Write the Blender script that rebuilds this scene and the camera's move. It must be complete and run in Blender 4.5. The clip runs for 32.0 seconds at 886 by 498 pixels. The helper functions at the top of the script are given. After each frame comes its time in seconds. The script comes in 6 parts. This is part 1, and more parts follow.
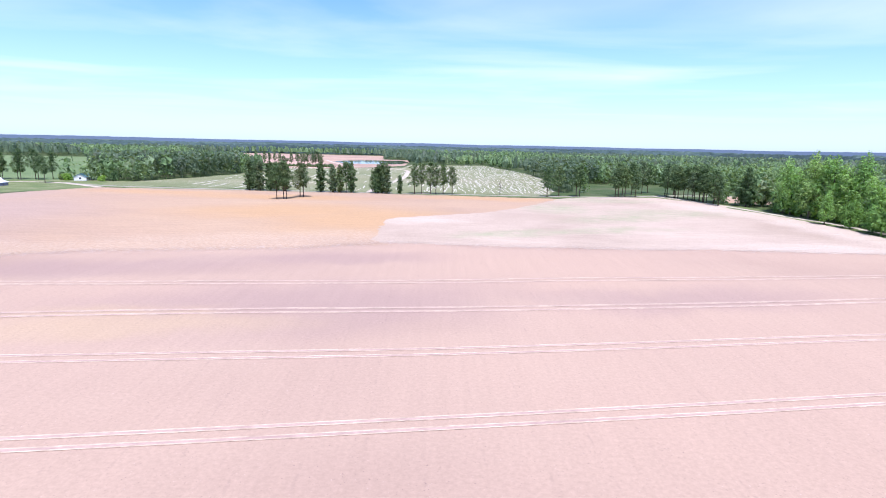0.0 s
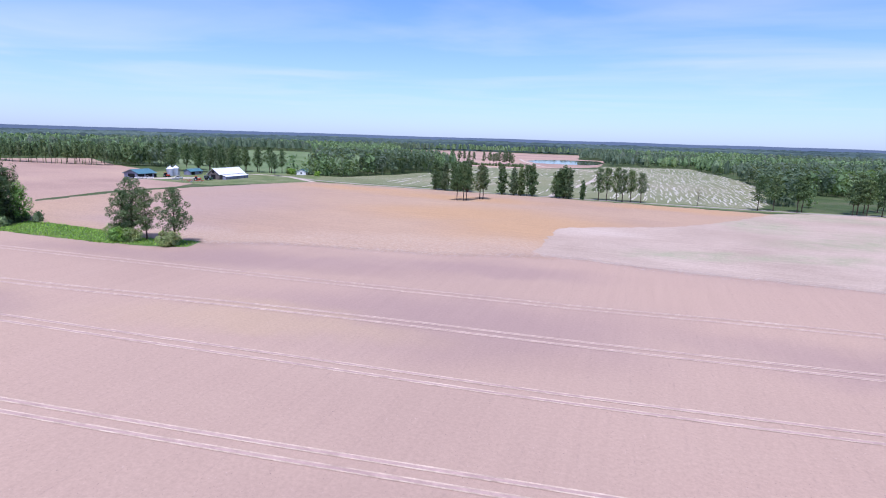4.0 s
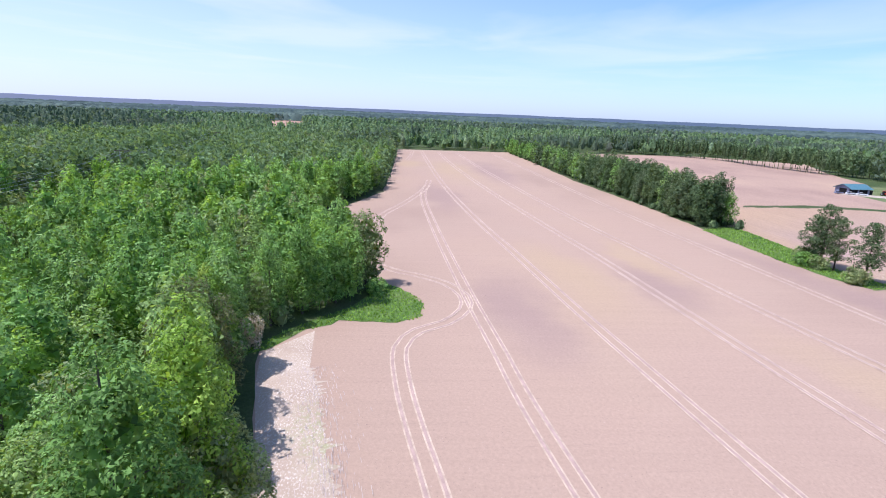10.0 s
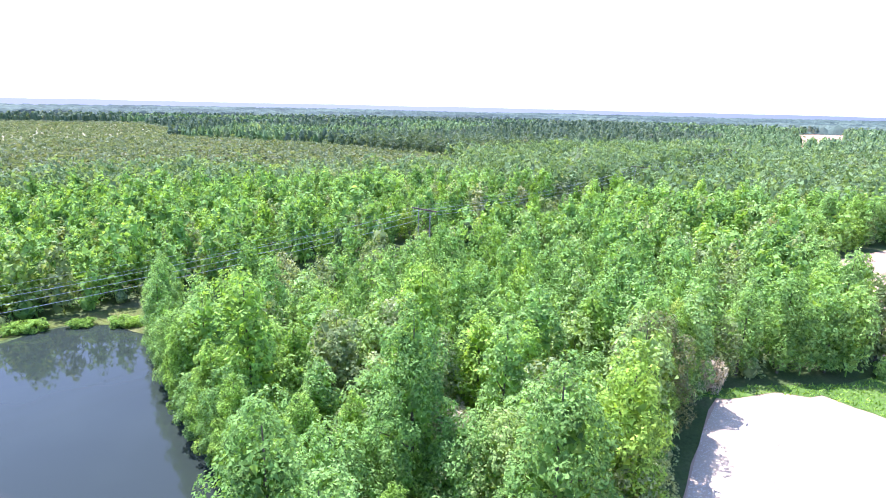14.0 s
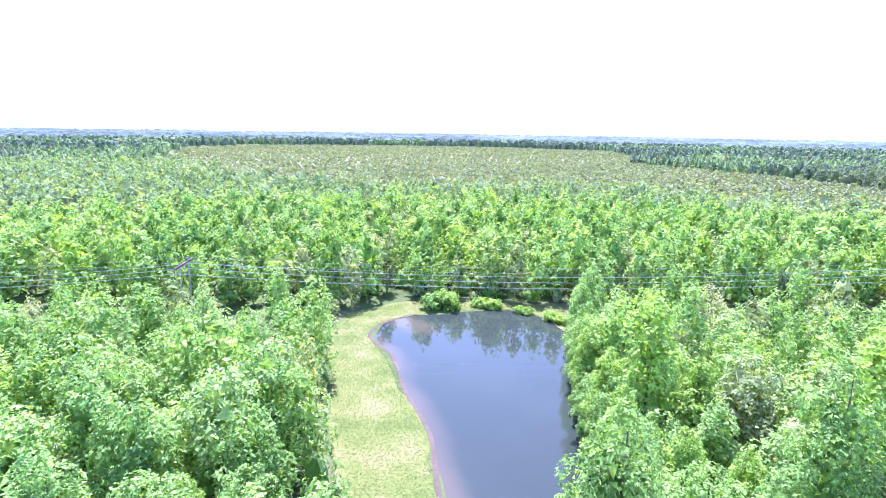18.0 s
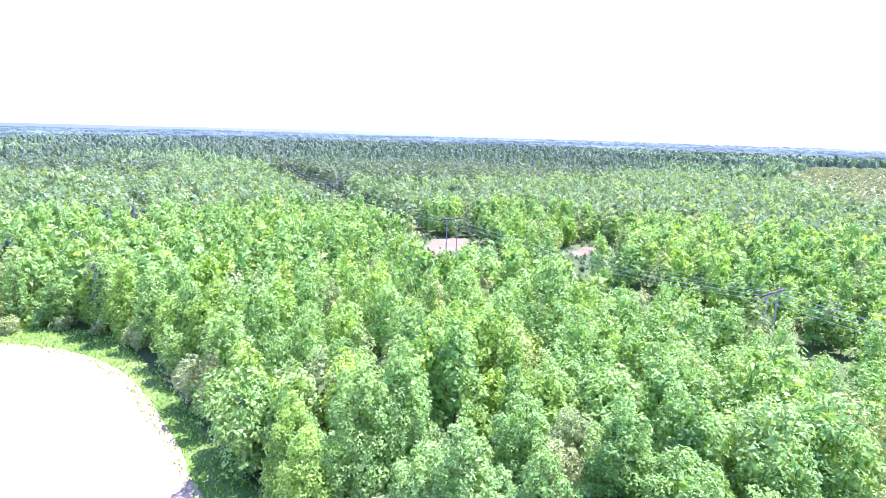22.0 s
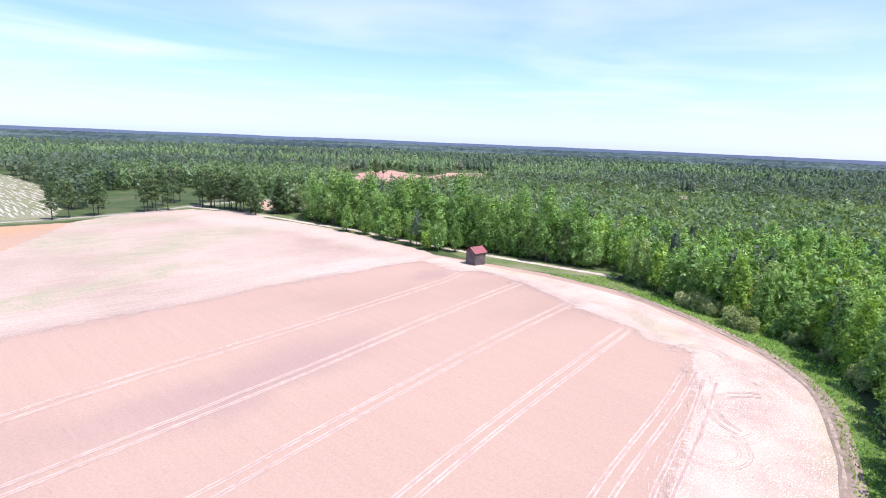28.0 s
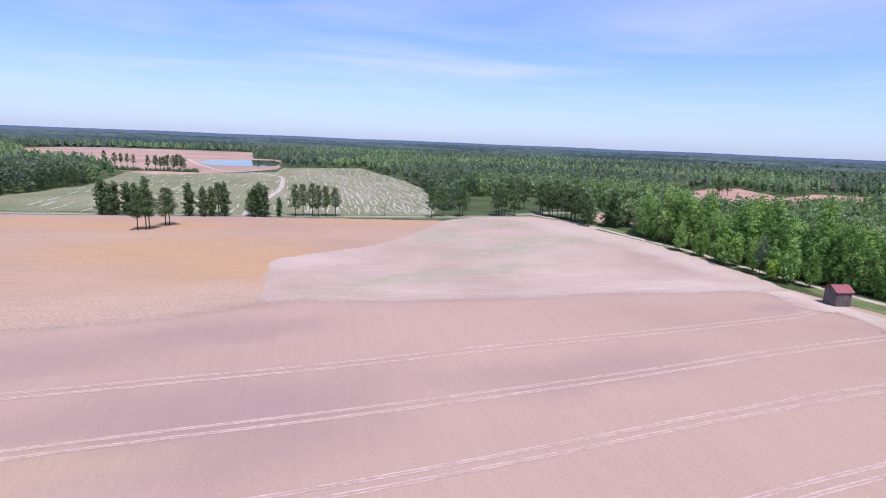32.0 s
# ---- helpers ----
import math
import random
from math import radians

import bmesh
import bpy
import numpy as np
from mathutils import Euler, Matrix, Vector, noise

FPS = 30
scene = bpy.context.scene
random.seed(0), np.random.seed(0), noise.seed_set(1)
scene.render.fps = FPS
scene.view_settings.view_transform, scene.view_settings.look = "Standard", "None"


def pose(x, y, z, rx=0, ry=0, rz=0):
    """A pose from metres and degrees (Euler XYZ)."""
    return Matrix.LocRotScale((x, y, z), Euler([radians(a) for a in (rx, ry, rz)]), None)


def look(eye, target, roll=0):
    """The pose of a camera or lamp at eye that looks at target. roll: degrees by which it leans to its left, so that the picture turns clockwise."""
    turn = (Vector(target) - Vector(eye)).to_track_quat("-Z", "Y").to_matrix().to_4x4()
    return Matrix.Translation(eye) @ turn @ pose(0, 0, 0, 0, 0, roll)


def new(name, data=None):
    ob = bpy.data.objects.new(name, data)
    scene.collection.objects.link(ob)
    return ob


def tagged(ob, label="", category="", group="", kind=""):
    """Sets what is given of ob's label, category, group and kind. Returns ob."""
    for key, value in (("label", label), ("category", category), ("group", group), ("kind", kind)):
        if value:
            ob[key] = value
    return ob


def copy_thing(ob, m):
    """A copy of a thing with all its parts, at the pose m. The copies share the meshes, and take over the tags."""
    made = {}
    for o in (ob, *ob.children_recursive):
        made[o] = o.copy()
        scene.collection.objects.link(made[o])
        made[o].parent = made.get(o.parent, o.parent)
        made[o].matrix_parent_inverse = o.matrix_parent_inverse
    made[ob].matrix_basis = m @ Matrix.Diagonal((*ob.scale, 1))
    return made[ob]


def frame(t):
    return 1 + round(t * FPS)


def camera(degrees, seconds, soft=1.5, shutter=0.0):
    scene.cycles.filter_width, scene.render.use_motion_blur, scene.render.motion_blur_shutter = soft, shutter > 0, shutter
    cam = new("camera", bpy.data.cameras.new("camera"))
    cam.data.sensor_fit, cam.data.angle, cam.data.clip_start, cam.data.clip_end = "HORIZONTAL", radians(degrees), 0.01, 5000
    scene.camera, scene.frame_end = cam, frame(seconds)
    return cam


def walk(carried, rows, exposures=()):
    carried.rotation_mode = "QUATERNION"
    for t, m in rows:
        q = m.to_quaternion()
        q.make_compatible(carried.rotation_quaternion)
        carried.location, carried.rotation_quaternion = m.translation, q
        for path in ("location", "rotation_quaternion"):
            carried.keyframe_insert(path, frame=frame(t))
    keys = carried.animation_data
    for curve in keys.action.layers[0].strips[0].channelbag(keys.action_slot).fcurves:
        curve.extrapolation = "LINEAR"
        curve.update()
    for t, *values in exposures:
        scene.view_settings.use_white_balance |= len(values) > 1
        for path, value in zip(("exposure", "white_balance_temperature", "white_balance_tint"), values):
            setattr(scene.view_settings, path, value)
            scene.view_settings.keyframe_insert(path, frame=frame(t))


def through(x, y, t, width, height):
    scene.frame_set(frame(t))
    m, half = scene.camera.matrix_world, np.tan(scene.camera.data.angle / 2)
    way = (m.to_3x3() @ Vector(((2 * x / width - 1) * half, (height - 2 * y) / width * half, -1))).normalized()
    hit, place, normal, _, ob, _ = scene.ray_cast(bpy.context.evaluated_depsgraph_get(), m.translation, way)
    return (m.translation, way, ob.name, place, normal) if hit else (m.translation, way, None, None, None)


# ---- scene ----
# ---- camera ----
cam = camera(78.43, 32.0, soft=1.0)


def heading(x, y, z, yaw, pitch, roll):
    return pose(x, y, z, 0, 0, yaw) @ pose(0, 0, 0, 90 + pitch) @ pose(0, 0, 0, 0, 0, roll)


# seconds, place, yaw, pitch, roll
FLIGHT = [
    (0.0, 1.57, -1.71, 27.18, 0.55, -10.86, 1.23),
    (0.5, 2.46, -0.01, 27.29, 2.58, -10.80, 1.27),
    (1.0, 3.38, 1.30, 27.70, 4.87, -10.86, 1.40),
    (1.5, 4.39, 2.27, 28.25, 6.78, -11.01, 1.40),
    (2.0, 5.44, 3.18, 28.93, 8.18, -11.12, 1.38),
    (2.5, 6.40, 3.88, 29.38, 10.68, -11.25, 1.50),
    (4.5, 9.01, 5.98, 30.23, 25.24, -11.76, 1.83),
    (5.0, 9.43, 5.85, 30.35, 30.08, -11.95, 2.04),
    (5.5, 10.09, 5.47, 30.84, 35.13, -12.22, 2.24),
    (6.0, 10.80, 5.24, 31.69, 39.19, -12.48, 2.23),
    (6.5, 11.27, 5.02, 32.55, 41.51, -12.58, 2.37),
    (7.0, 11.76, 4.68, 33.42, 46.62, -12.71, 2.50),
    (7.5, 11.54, 3.76, 33.85, 53.84, -12.98, 2.44),
    (8.0, 11.38, 3.44, 34.32, 61.69, -13.27, 2.45),
    (8.5, 12.12, 3.31, 34.94, 68.03, -13.50, 2.46),
    (9.0, 12.73, 3.16, 35.73, 74.23, -13.77, 2.47),
    (9.5, 13.23, 3.18, 36.37, 80.78, -14.02, 2.43),
    (10.0, 13.64, 3.39, 37.08, 87.16, -14.29, 2.35),
    (10.5, 13.42, 3.42, 37.41, 93.06, -14.40, 2.14),
    (11.0, 13.36, 3.45, 37.72, 99.49, -14.48, 1.87),
    (11.5, 13.52, 3.62, 38.13, 105.97, -14.54, 1.65),
    (12.0, 13.81, 3.97, 38.76, 112.19, -14.57, 1.48),
    (12.5, 14.13, 4.42, 39.35, 118.56, -14.61, 1.29),
    (13.0, 14.61, 4.90, 40.02, 125.03, -14.64, 1.28),
    (13.5, 14.83, 5.15, 40.63, 131.40, -14.70, 1.24),
    (14.0, 15.11, 5.51, 41.43, 137.53, -14.79, 1.19),
    (14.5, 15.37, 5.93, 42.09, 143.57, -14.86, 1.16),
    (15.0, 15.64, 6.16, 42.45, 149.40, -14.78, 1.05),
    (15.5, 15.61, 6.63, 42.52, 155.80, -14.62, 1.05),
    (17.5, 13.83, 7.36, 40.02, 177.65, -12.57, 0.97),
    (18.0, 13.24, 7.10, 40.19, 183.04, -12.48, 0.93),
    (18.5, 12.54, 7.22, 40.46, 188.91, -12.43, 0.71),
    (19.0, 11.79, 8.07, 40.93, 195.83, -12.38, 0.68),
    (19.5, 11.10, 9.22, 42.27, 204.02, -12.68, 0.43),
    (20.0, 10.29, 11.02, 42.86, 212.83, -12.66, 0.65),
    (20.5, 9.59, 12.22, 43.06, 220.25, -12.49, 0.86),
    (21.0, 8.86, 12.95, 43.25, 227.73, -12.40, 1.04),
    (21.5, 8.48, 13.59, 43.41, 234.78, -12.34, 1.39),
    (22.0, 7.85, 15.03, 43.43, 241.98, -12.26, 1.66),
    (22.5, 7.37, 16.31, 43.01, 249.06, -12.06, 1.71),
    (23.0, 7.03, 16.64, 42.37, 256.35, -11.84, 1.48),
    (23.5, 6.50, 16.88, 42.32, 262.38, -11.77, 1.45),
    (24.0, 6.33, 16.87, 42.17, 268.43, -11.74, 1.57),
    (24.5, 6.09, 17.06, 41.90, 274.68, -11.66, 1.71),
    (25.0, 5.45, 16.44, 41.82, 280.85, -11.61, 1.70),
    (25.5, 4.89, 15.84, 41.74, 286.97, -11.56, 1.83),
    (26.0, 4.51, 15.19, 41.79, 292.90, -11.60, 1.69),
    (26.5, 3.83, 14.54, 41.51, 298.40, -11.42, 2.14),
    (28.5, 2.72, 12.47, 41.92, 317.49, -11.36, 2.08),
    (29.0, 2.09, 11.82, 42.29, 321.04, -11.36, 1.89),
    (29.5, 1.11, 10.94, 42.70, 324.58, -11.40, 2.04),
    (30.0, 0.19, 10.19, 43.04, 327.83, -11.42, 2.02),
    (30.5, -0.60, 9.32, 43.39, 331.22, -11.42, 2.05),
    (31.0, -1.59, 8.08, 43.52, 335.88, -11.37, 2.08),
    (31.5, -2.82, 6.93, 43.72, 341.53, -11.48, 2.37),
    (32.0, -3.74, 5.47, 43.26, 347.26, -11.42, 2.35),
]
from mathutils.geometry import delaunay_2d_cdt

# seconds, stops, kelvin, tint
EXPOSURES = [(0, 0.85, 5570, 21), (1, 0.69, 5500, 22), (2, 0.53, 5450, 24), (4.5, 0.38, 5390, 27), (6, 0.39, 5370, 27), (9, 0.41, 5490, 25), (10, 0.55, 5630, 20), (11, 0.87, 5830, 18), (12, 1.25, 5900, 19), (13, 1.62, 5780, 21), (15, 2.03, 5540, 26),
             (17.5, 2.44, 5360, 34), (20, 2.51, 5360, 38), (22, 2.46, 5400, 38), (23, 2.42, 5520, 35), (24.5, 2.04, 5800, 25), (25, 1.75, 5910, 25), (26, 1.29, 5930, 26), (26.5, 1.13, 5910, 26), (28.5, 0.8, 5820, 24), (30, 0.53, 5700, 28), (32, 0.33, 5670, 29)]
walk(cam, [(t, heading(*p)) for t, *p in FLIGHT], EXPOSURES)

# ---- sky and sun ----
SUN_UP, SUN_TURN = 66.0, 172.0   # elevation; compass bearing from +y, clockwise
world = bpy.data.worlds.new("sky")
scene.world = world
world.use_nodes = True


def build_sky():
    nt = world.node_tree
    n, l = nt.nodes, nt.links
    n.clear()
    out, back = n.new("ShaderNodeOutputWorld"), n.new("ShaderNodeBackground")
    sky = n.new("ShaderNodeTexSky")
    sky.sky_type, sky.sun_disc = "NISHITA", False
    sky.sun_elevation, sky.sun_rotation = radians(SUN_UP), radians(SUN_TURN)
    sky.air_density, sky.dust_density, sky.ozone_density = 1.0, 0.5, 1.2
    co, sep = n.new("ShaderNodeTexCoord"), n.new("ShaderNodeSeparateXYZ")
    l.new(co.outputs["Generated"], sep.inputs[0])
    up = n.new("ShaderNodeMath")
    up.operation = "MAXIMUM"
    up.inputs[1].default_value = 0.04
    l.new(sep.outputs[2], up.inputs[0])
    div = n.new("ShaderNodeVectorMath")
    div.operation = "DIVIDE"
    comb = n.new("ShaderNodeCombineXYZ")
    for k in range(3):
        l.new(up.outputs[0], comb.inputs[k])
    l.new(co.outputs["Generated"], div.inputs[0])
    l.new(comb.outputs[0], div.inputs[1])
    mp = n.new("ShaderNodeMapping")
    mp.inputs["Scale"].default_value = (0.46, 0.62, 1)
    mp.inputs["Rotation"].default_value = (0, 0, 0.5)
    l.new(div.outputs[0], mp.inputs[0])
    wisp = n.new("ShaderNodeTexNoise")
    wisp.inputs["Scale"].default_value, wisp.inputs["Detail"].default_value = 0.55, 8
    wisp.inputs["Roughness"].default_value, wisp.inputs["Distortion"].default_value = 0.50, 0.5
    l.new(mp.outputs[0], wisp.inputs[0])
    ramp = n.new("ShaderNodeValToRGB")
    ramp.color_ramp.elements[0].position, ramp.color_ramp.elements[1].position = 0.45, 0.92
    l.new(wisp.outputs[0], ramp.inputs[0])
    # thin veil that grows towards the horizon
    veil = n.new("ShaderNodeMapRange")
    veil.inputs["From Min"].default_value, veil.inputs["From Max"].default_value = 0.0, 0.26
    veil.inputs["To Min"].default_value, veil.inputs["To Max"].default_value = 0.46, 0.0
    l.new(sep.outputs[2], veil.inputs[0])
    add = n.new("ShaderNodeMath")
    add.operation, add.use_clamp = "ADD", True
    fade = n.new("ShaderNodeMapRange")
    fade.inputs["From Min"].default_value, fade.inputs["From Max"].default_value = 0.025, 0.11
    l.new(sep.outputs[2], fade.inputs[0])
    thin = n.new("ShaderNodeMath")
    thin.operation = "MULTIPLY"
    l.new(ramp.outputs[0], thin.inputs[0])
    l.new(fade.outputs[0], thin.inputs[1])
    high = n.new("ShaderNodeMapRange")
    high.inputs["From Min"].default_value, high.inputs["From Max"].default_value = 0.28, 0.55
    high.inputs["To Min"].default_value, high.inputs["To Max"].default_value = 1.0, 0.3
    l.new(sep.outputs[2], high.inputs[0])
    thinner = n.new("ShaderNodeMath")
    thinner.operation = "MULTIPLY"
    l.new(thin.outputs[0], thinner.inputs[0])
    l.new(high.outputs[0], thinner.inputs[1])
    l.new(thinner.outputs[0], add.inputs[0])
    l.new(veil.outputs[0], add.inputs[1])
    # the haze is whiter on the side of the sun
    glare = n.new("ShaderNodeMapRange")
    glare.inputs["From Min"].default_value, glare.inputs["From Max"].default_value = 0.55, -0.60
    glare.inputs["To Min"].default_value, glare.inputs["To Max"].default_value = 0.0, 0.55
    l.new(sep.outputs[1], glare.inputs[0])
    hazy = n.new("ShaderNodeMath")
    hazy.operation, hazy.use_clamp = "ADD", True
    l.new(add.outputs[0], hazy.inputs[0])
    l.new(glare.outputs[0], hazy.inputs[1])
    cap = n.new("ShaderNodeMath")
    cap.operation = "MULTIPLY"
    cap.inputs[1].default_value = 0.62
    l.new(hazy.outputs[0], cap.inputs[0])
    mix = n.new("ShaderNodeMix")
    mix.data_type = "RGBA"
    mix.inputs["B"].default_value = (6.8, 6.95, 9.0, 1)
    l.new(cap.outputs[0], mix.inputs["Factor"])
    clear = n.new("ShaderNodeMix")
    clear.data_type, clear.blend_type = "RGBA", "MULTIPLY"
    clear.inputs["Factor"].default_value = 1.0
    clear.inputs["B"].default_value = (0.73, 0.965, 1.14, 1)
    l.new(sky.outputs[0], clear.inputs["A"])
    l.new(clear.outputs["Result"], mix.inputs["A"])
    l.new(mix.outputs["Result"], back.inputs[0])
    back.inputs[1].default_value = 0.10
    l.new(back.outputs[0], out.inputs[0])


build_sky()
sun = new("sun", bpy.data.lights.new("sun", "SUN"))
sun.data.energy, sun.data.angle, sun.data.color = 3.6, radians(0.53), (1.0, 0.95, 0.88)
_b, _e = radians(SUN_TURN), radians(SUN_UP)
SUN_WAY = Vector((math.sin(_b) * math.cos(_e), math.cos(_b) * math.cos(_e), math.sin(_e)))
sun.matrix_world = look(SUN_WAY * 200, (0, 0, 0))


# ---- materials ----
class Nodes:
    """A small hand for node trees."""

    def __init__(self, name, rough=0.9, spec=0.25):
        self.mat = bpy.data.materials.new(name)
        self.mat.use_nodes = True
        self.t = self.mat.node_tree
        self.bsdf = self.t.nodes["Principled BSDF"]
        self.out = self.t.nodes["Material Output"]
        self.bsdf.inputs["Roughness"].default_value = rough
        self.bsdf.inputs["Specular IOR Level"].default_value = spec
        self.co = self.t.nodes.new("ShaderNodeTexCoord").outputs["Object"]

    def node(self, kind, **sets):
        nd = self.t.nodes.new("ShaderNode" + kind)
        for k, v in sets.items():
            nd.inputs[k.replace("_", " ")].default_value = v
        return nd

    def link(self, a, b):
        self.t.links.new(a, b)

    def stretched(self, scale, turn=0.0):
        mp = self.node("Mapping")
        mp.inputs["Scale"].default_value, mp.inputs["Rotation"].default_value = scale, (0, 0, turn)
        self.link(self.co, mp.inputs[0])
        return mp.outputs[0]

    def noise(self, scale, detail=4.0, rough=0.55, co=None, distort=0.0):
        nd = self.node("TexNoise", Scale=scale, Detail=detail, Roughness=rough, Distortion=distort)
        self.link(co or self.co, nd.inputs[0])
        return nd.outputs[0]

    def ramp(self, fac, *stops):
        nd = self.node("ValToRGB")
        cr = nd.color_ramp
        while len(cr.elements) < len(stops):
            cr.elements.new(0.5)
        for el, (p, c) in zip(cr.elements, stops):
            el.position = p
            el.color = (*c, 1) if len(c) == 3 else c
        self.link(fac, nd.inputs[0])
        return nd.outputs[0]

    def mix(self, fac, a, b, how="MIX"):
        nd = self.t.nodes.new("ShaderNodeMix")
        nd.data_type, nd.blend_type = "RGBA", how
        for key, v in (("Factor", fac), ("A", a), ("B", b)):
            if isinstance(v, (int, float)):
                nd.inputs[key].default_value = v
            elif isinstance(v, tuple):
                nd.inputs[key].default_value = (*v, 1)
            else:
                self.link(v, nd.inputs[key])
        return nd.outputs["Result"]

    def grey(self, fac, lo, hi, a=0.35, b=0.65):
        return self.ramp(fac, (a, (lo, lo, lo)), (b, (hi, hi, hi)))

    def spots(self, ovals, wobble=9.0):
        """How far a place lies inside uneven ovals (x, y, half length, half width, turn): 1 in the middle, 0 outside."""
        n = self.node("TexNoise", Scale=0.06, Detail=4.0, Roughness=0.6)
        self.link(self.co, n.inputs[0])
        push = self.t.nodes.new("ShaderNodeVectorMath")
        push.operation = "MULTIPLY_ADD"
        push.inputs[1].default_value, push.inputs[2].default_value = (wobble * 2,) * 3, (-wobble,) * 3
        self.link(n.outputs["Color"], push.inputs[0])
        add = self.t.nodes.new("ShaderNodeVectorMath")
        self.link(self.co, add.inputs[0])
        self.link(push.outputs[0], add.inputs[1])
        total = None
        for x, y, a, b, turn in ovals:
            rt = self.t.nodes.new("ShaderNodeVectorRotate")
            rt.inputs["Center"].default_value, rt.inputs["Angle"].default_value = (x, y, 0), -radians(turn)
            self.link(add.outputs[0], rt.inputs["Vector"])
            off = self.t.nodes.new("ShaderNodeVectorMath")
            off.operation = "SUBTRACT"
            off.inputs[1].default_value = (x, y, 0)
            self.link(rt.outputs[0], off.inputs[0])
            size = self.t.nodes.new("ShaderNodeVectorMath")
            size.operation = "MULTIPLY"
            size.inputs[1].default_value = (1 / a, 1 / b, 0)
            self.link(off.outputs[0], size.inputs[0])
            far = self.t.nodes.new("ShaderNodeVectorMath")
            far.operation = "LENGTH"
            self.link(size.outputs[0], far.inputs[0])
            mr = self.node("MapRange", From_Min=1.35, From_Max=0.25)
            mr.interpolation_type = "SMOOTHSTEP"
            self.link(far.outputs["Value"], mr.inputs[0])
            if total is None:
                total = mr.outputs[0]
            else:
                mx = self.node("Math")
                mx.operation = "MAXIMUM"
                self.link(total, mx.inputs[0])
                self.link(mr.outputs[0], mx.inputs[1])
                total = mx.outputs[0]
        return total

    def times(self, a, b):
        mu = self.node("Math")
        mu.operation = "MULTIPLY"
        for k, v in ((0, a), (1, b)):
            if isinstance(v, (int, float)):
                mu.inputs[k].default_value = v
            else:
                self.link(v, mu.inputs[k])
        return mu.outputs[0]

    def passes(self, period, lean, wide):
        """Thin lines across the land, one each period metres along x: the seams of the planter's passes."""
        sep = self.node("SeparateXYZ")
        self.link(self.co, sep.inputs[0])
        sl = self.node("Math")
        sl.operation = "MULTIPLY_ADD"
        sl.inputs[1].default_value = lean
        self.link(sep.outputs[1], sl.inputs[0])
        self.link(sep.outputs[0], sl.inputs[2])
        fr = self.node("Math")
        fr.operation = "FRACT"
        self.link(self.times(sl.outputs[0], 1 / period), fr.inputs[0])
        w = wide / period
        return self.ramp(fr.outputs[0], (0.5 - w, (0, 0, 0)), (0.5, (1, 1, 1)), (0.5 + w, (0, 0, 0)))

    def bump(self, height, dist=0.05, strength=0.6):
        nd = self.node("Bump", Strength=strength, Distance=dist)
        self.link(height, nd.inputs["Height"])
        self.link(nd.outputs[0], self.bsdf.inputs["Normal"])

    def colour(self, c):
        self.link(c, self.bsdf.inputs["Base Color"])
        return self.mat


def soil_mat():
    m = Nodes("tilled_soil", 0.95, 0.1)
    big = m.noise(0.0085, 3, 0.5, m.stretched((1, 1.7, 1), 0.15))
    c = m.ramp(big, (0.36, (0.372, 0.256, 0.186)), (0.46, (0.414, 0.288, 0.206)), (0.56, (0.426, 0.295, 0.210)), (0.66, (0.432, 0.302, 0.208)))
    # moist purple-brown and dry yellow ground
    dark = m.spots(((-24, 87, 42, 17, 12), (-86, 24, 24, 9, 8), (-70, 111, 44, 9, 12), (-30, 124, 34, 9, 12), (-104, 60, 20, 8, 8), (-229, 13, 40, 9, 4), (-340, 50, 70, 12, 4), (122, 130, 9, 5, 0), (44, 96, 36, 9, 6), (-90, 104, 60, 7, 8)))
    c = m.mix(m.times(dark, 0.66), c, (0.325, 0.222, 0.182))
    c = m.mix(m.times(m.spots(((-20, 86, 36, 14, 12),)), 0.18), c, (0.300, 0.206, 0.172))
    dry = m.spots(((-112, 40, 30, 10, 8), (-48, 75, 30, 7, 10), (-126, 64, 24, 6, 6), (-345, 24, 60, 16, 4), (-372, -3, 26, 12, 0)))
    c = m.mix(m.times(dry, 0.65), c, (0.446, 0.318, 0.190))
    tint = m.noise(0.03, 5, 0.62, m.stretched((1, 1.4, 1), 0.6))
    c = m.mix(m.grey(tint, 0, 0.30, 0.50, 0.70), c, (0.440, 0.316, 0.224))
    streak = m.noise(1.0, 5, 0.6, m.stretched((0.7, 0.03, 1), -0.066))
    c = m.mix(0.07, c, m.grey(streak, 0.36, 0.64), "OVERLAY")
    clod = m.noise(2.2, 8, 0.78)
    c = m.mix(0.26, c, m.grey(clod, 0.30, 0.70), "OVERLAY")
    # clods and small stones throw tiny dark and pale dots
    dots = m.noise(3.2, 2, 0.8)
    where = m.grey(m.noise(0.25, 4, 0.65), 0.2, 1.0, 0.36, 0.62)
    c = m.mix(m.times(m.grey(dots, 0, 0.75, 0.655, 0.70), where), c, (0.15, 0.105, 0.09))
    c = m.mix(m.times(m.grey(m.noise(2.7, 2, 0.8, m.stretched((1, 1, 1), 0.9)), 0, 0.6, 0.66, 0.72), where), c, (0.56, 0.43, 0.35))
    seam = m.times(m.passes(5.3, 0.066, 0.22), m.grey(m.noise(0.8, 5, 0.8, m.stretched((1, 0.8, 1))), 0.0, 0.36, 0.50, 0.64))
    c = m.mix(seam, c, (0.235, 0.162, 0.132))
    m.bump(clod, 0.05, 0.35)
    return m.colour(c)


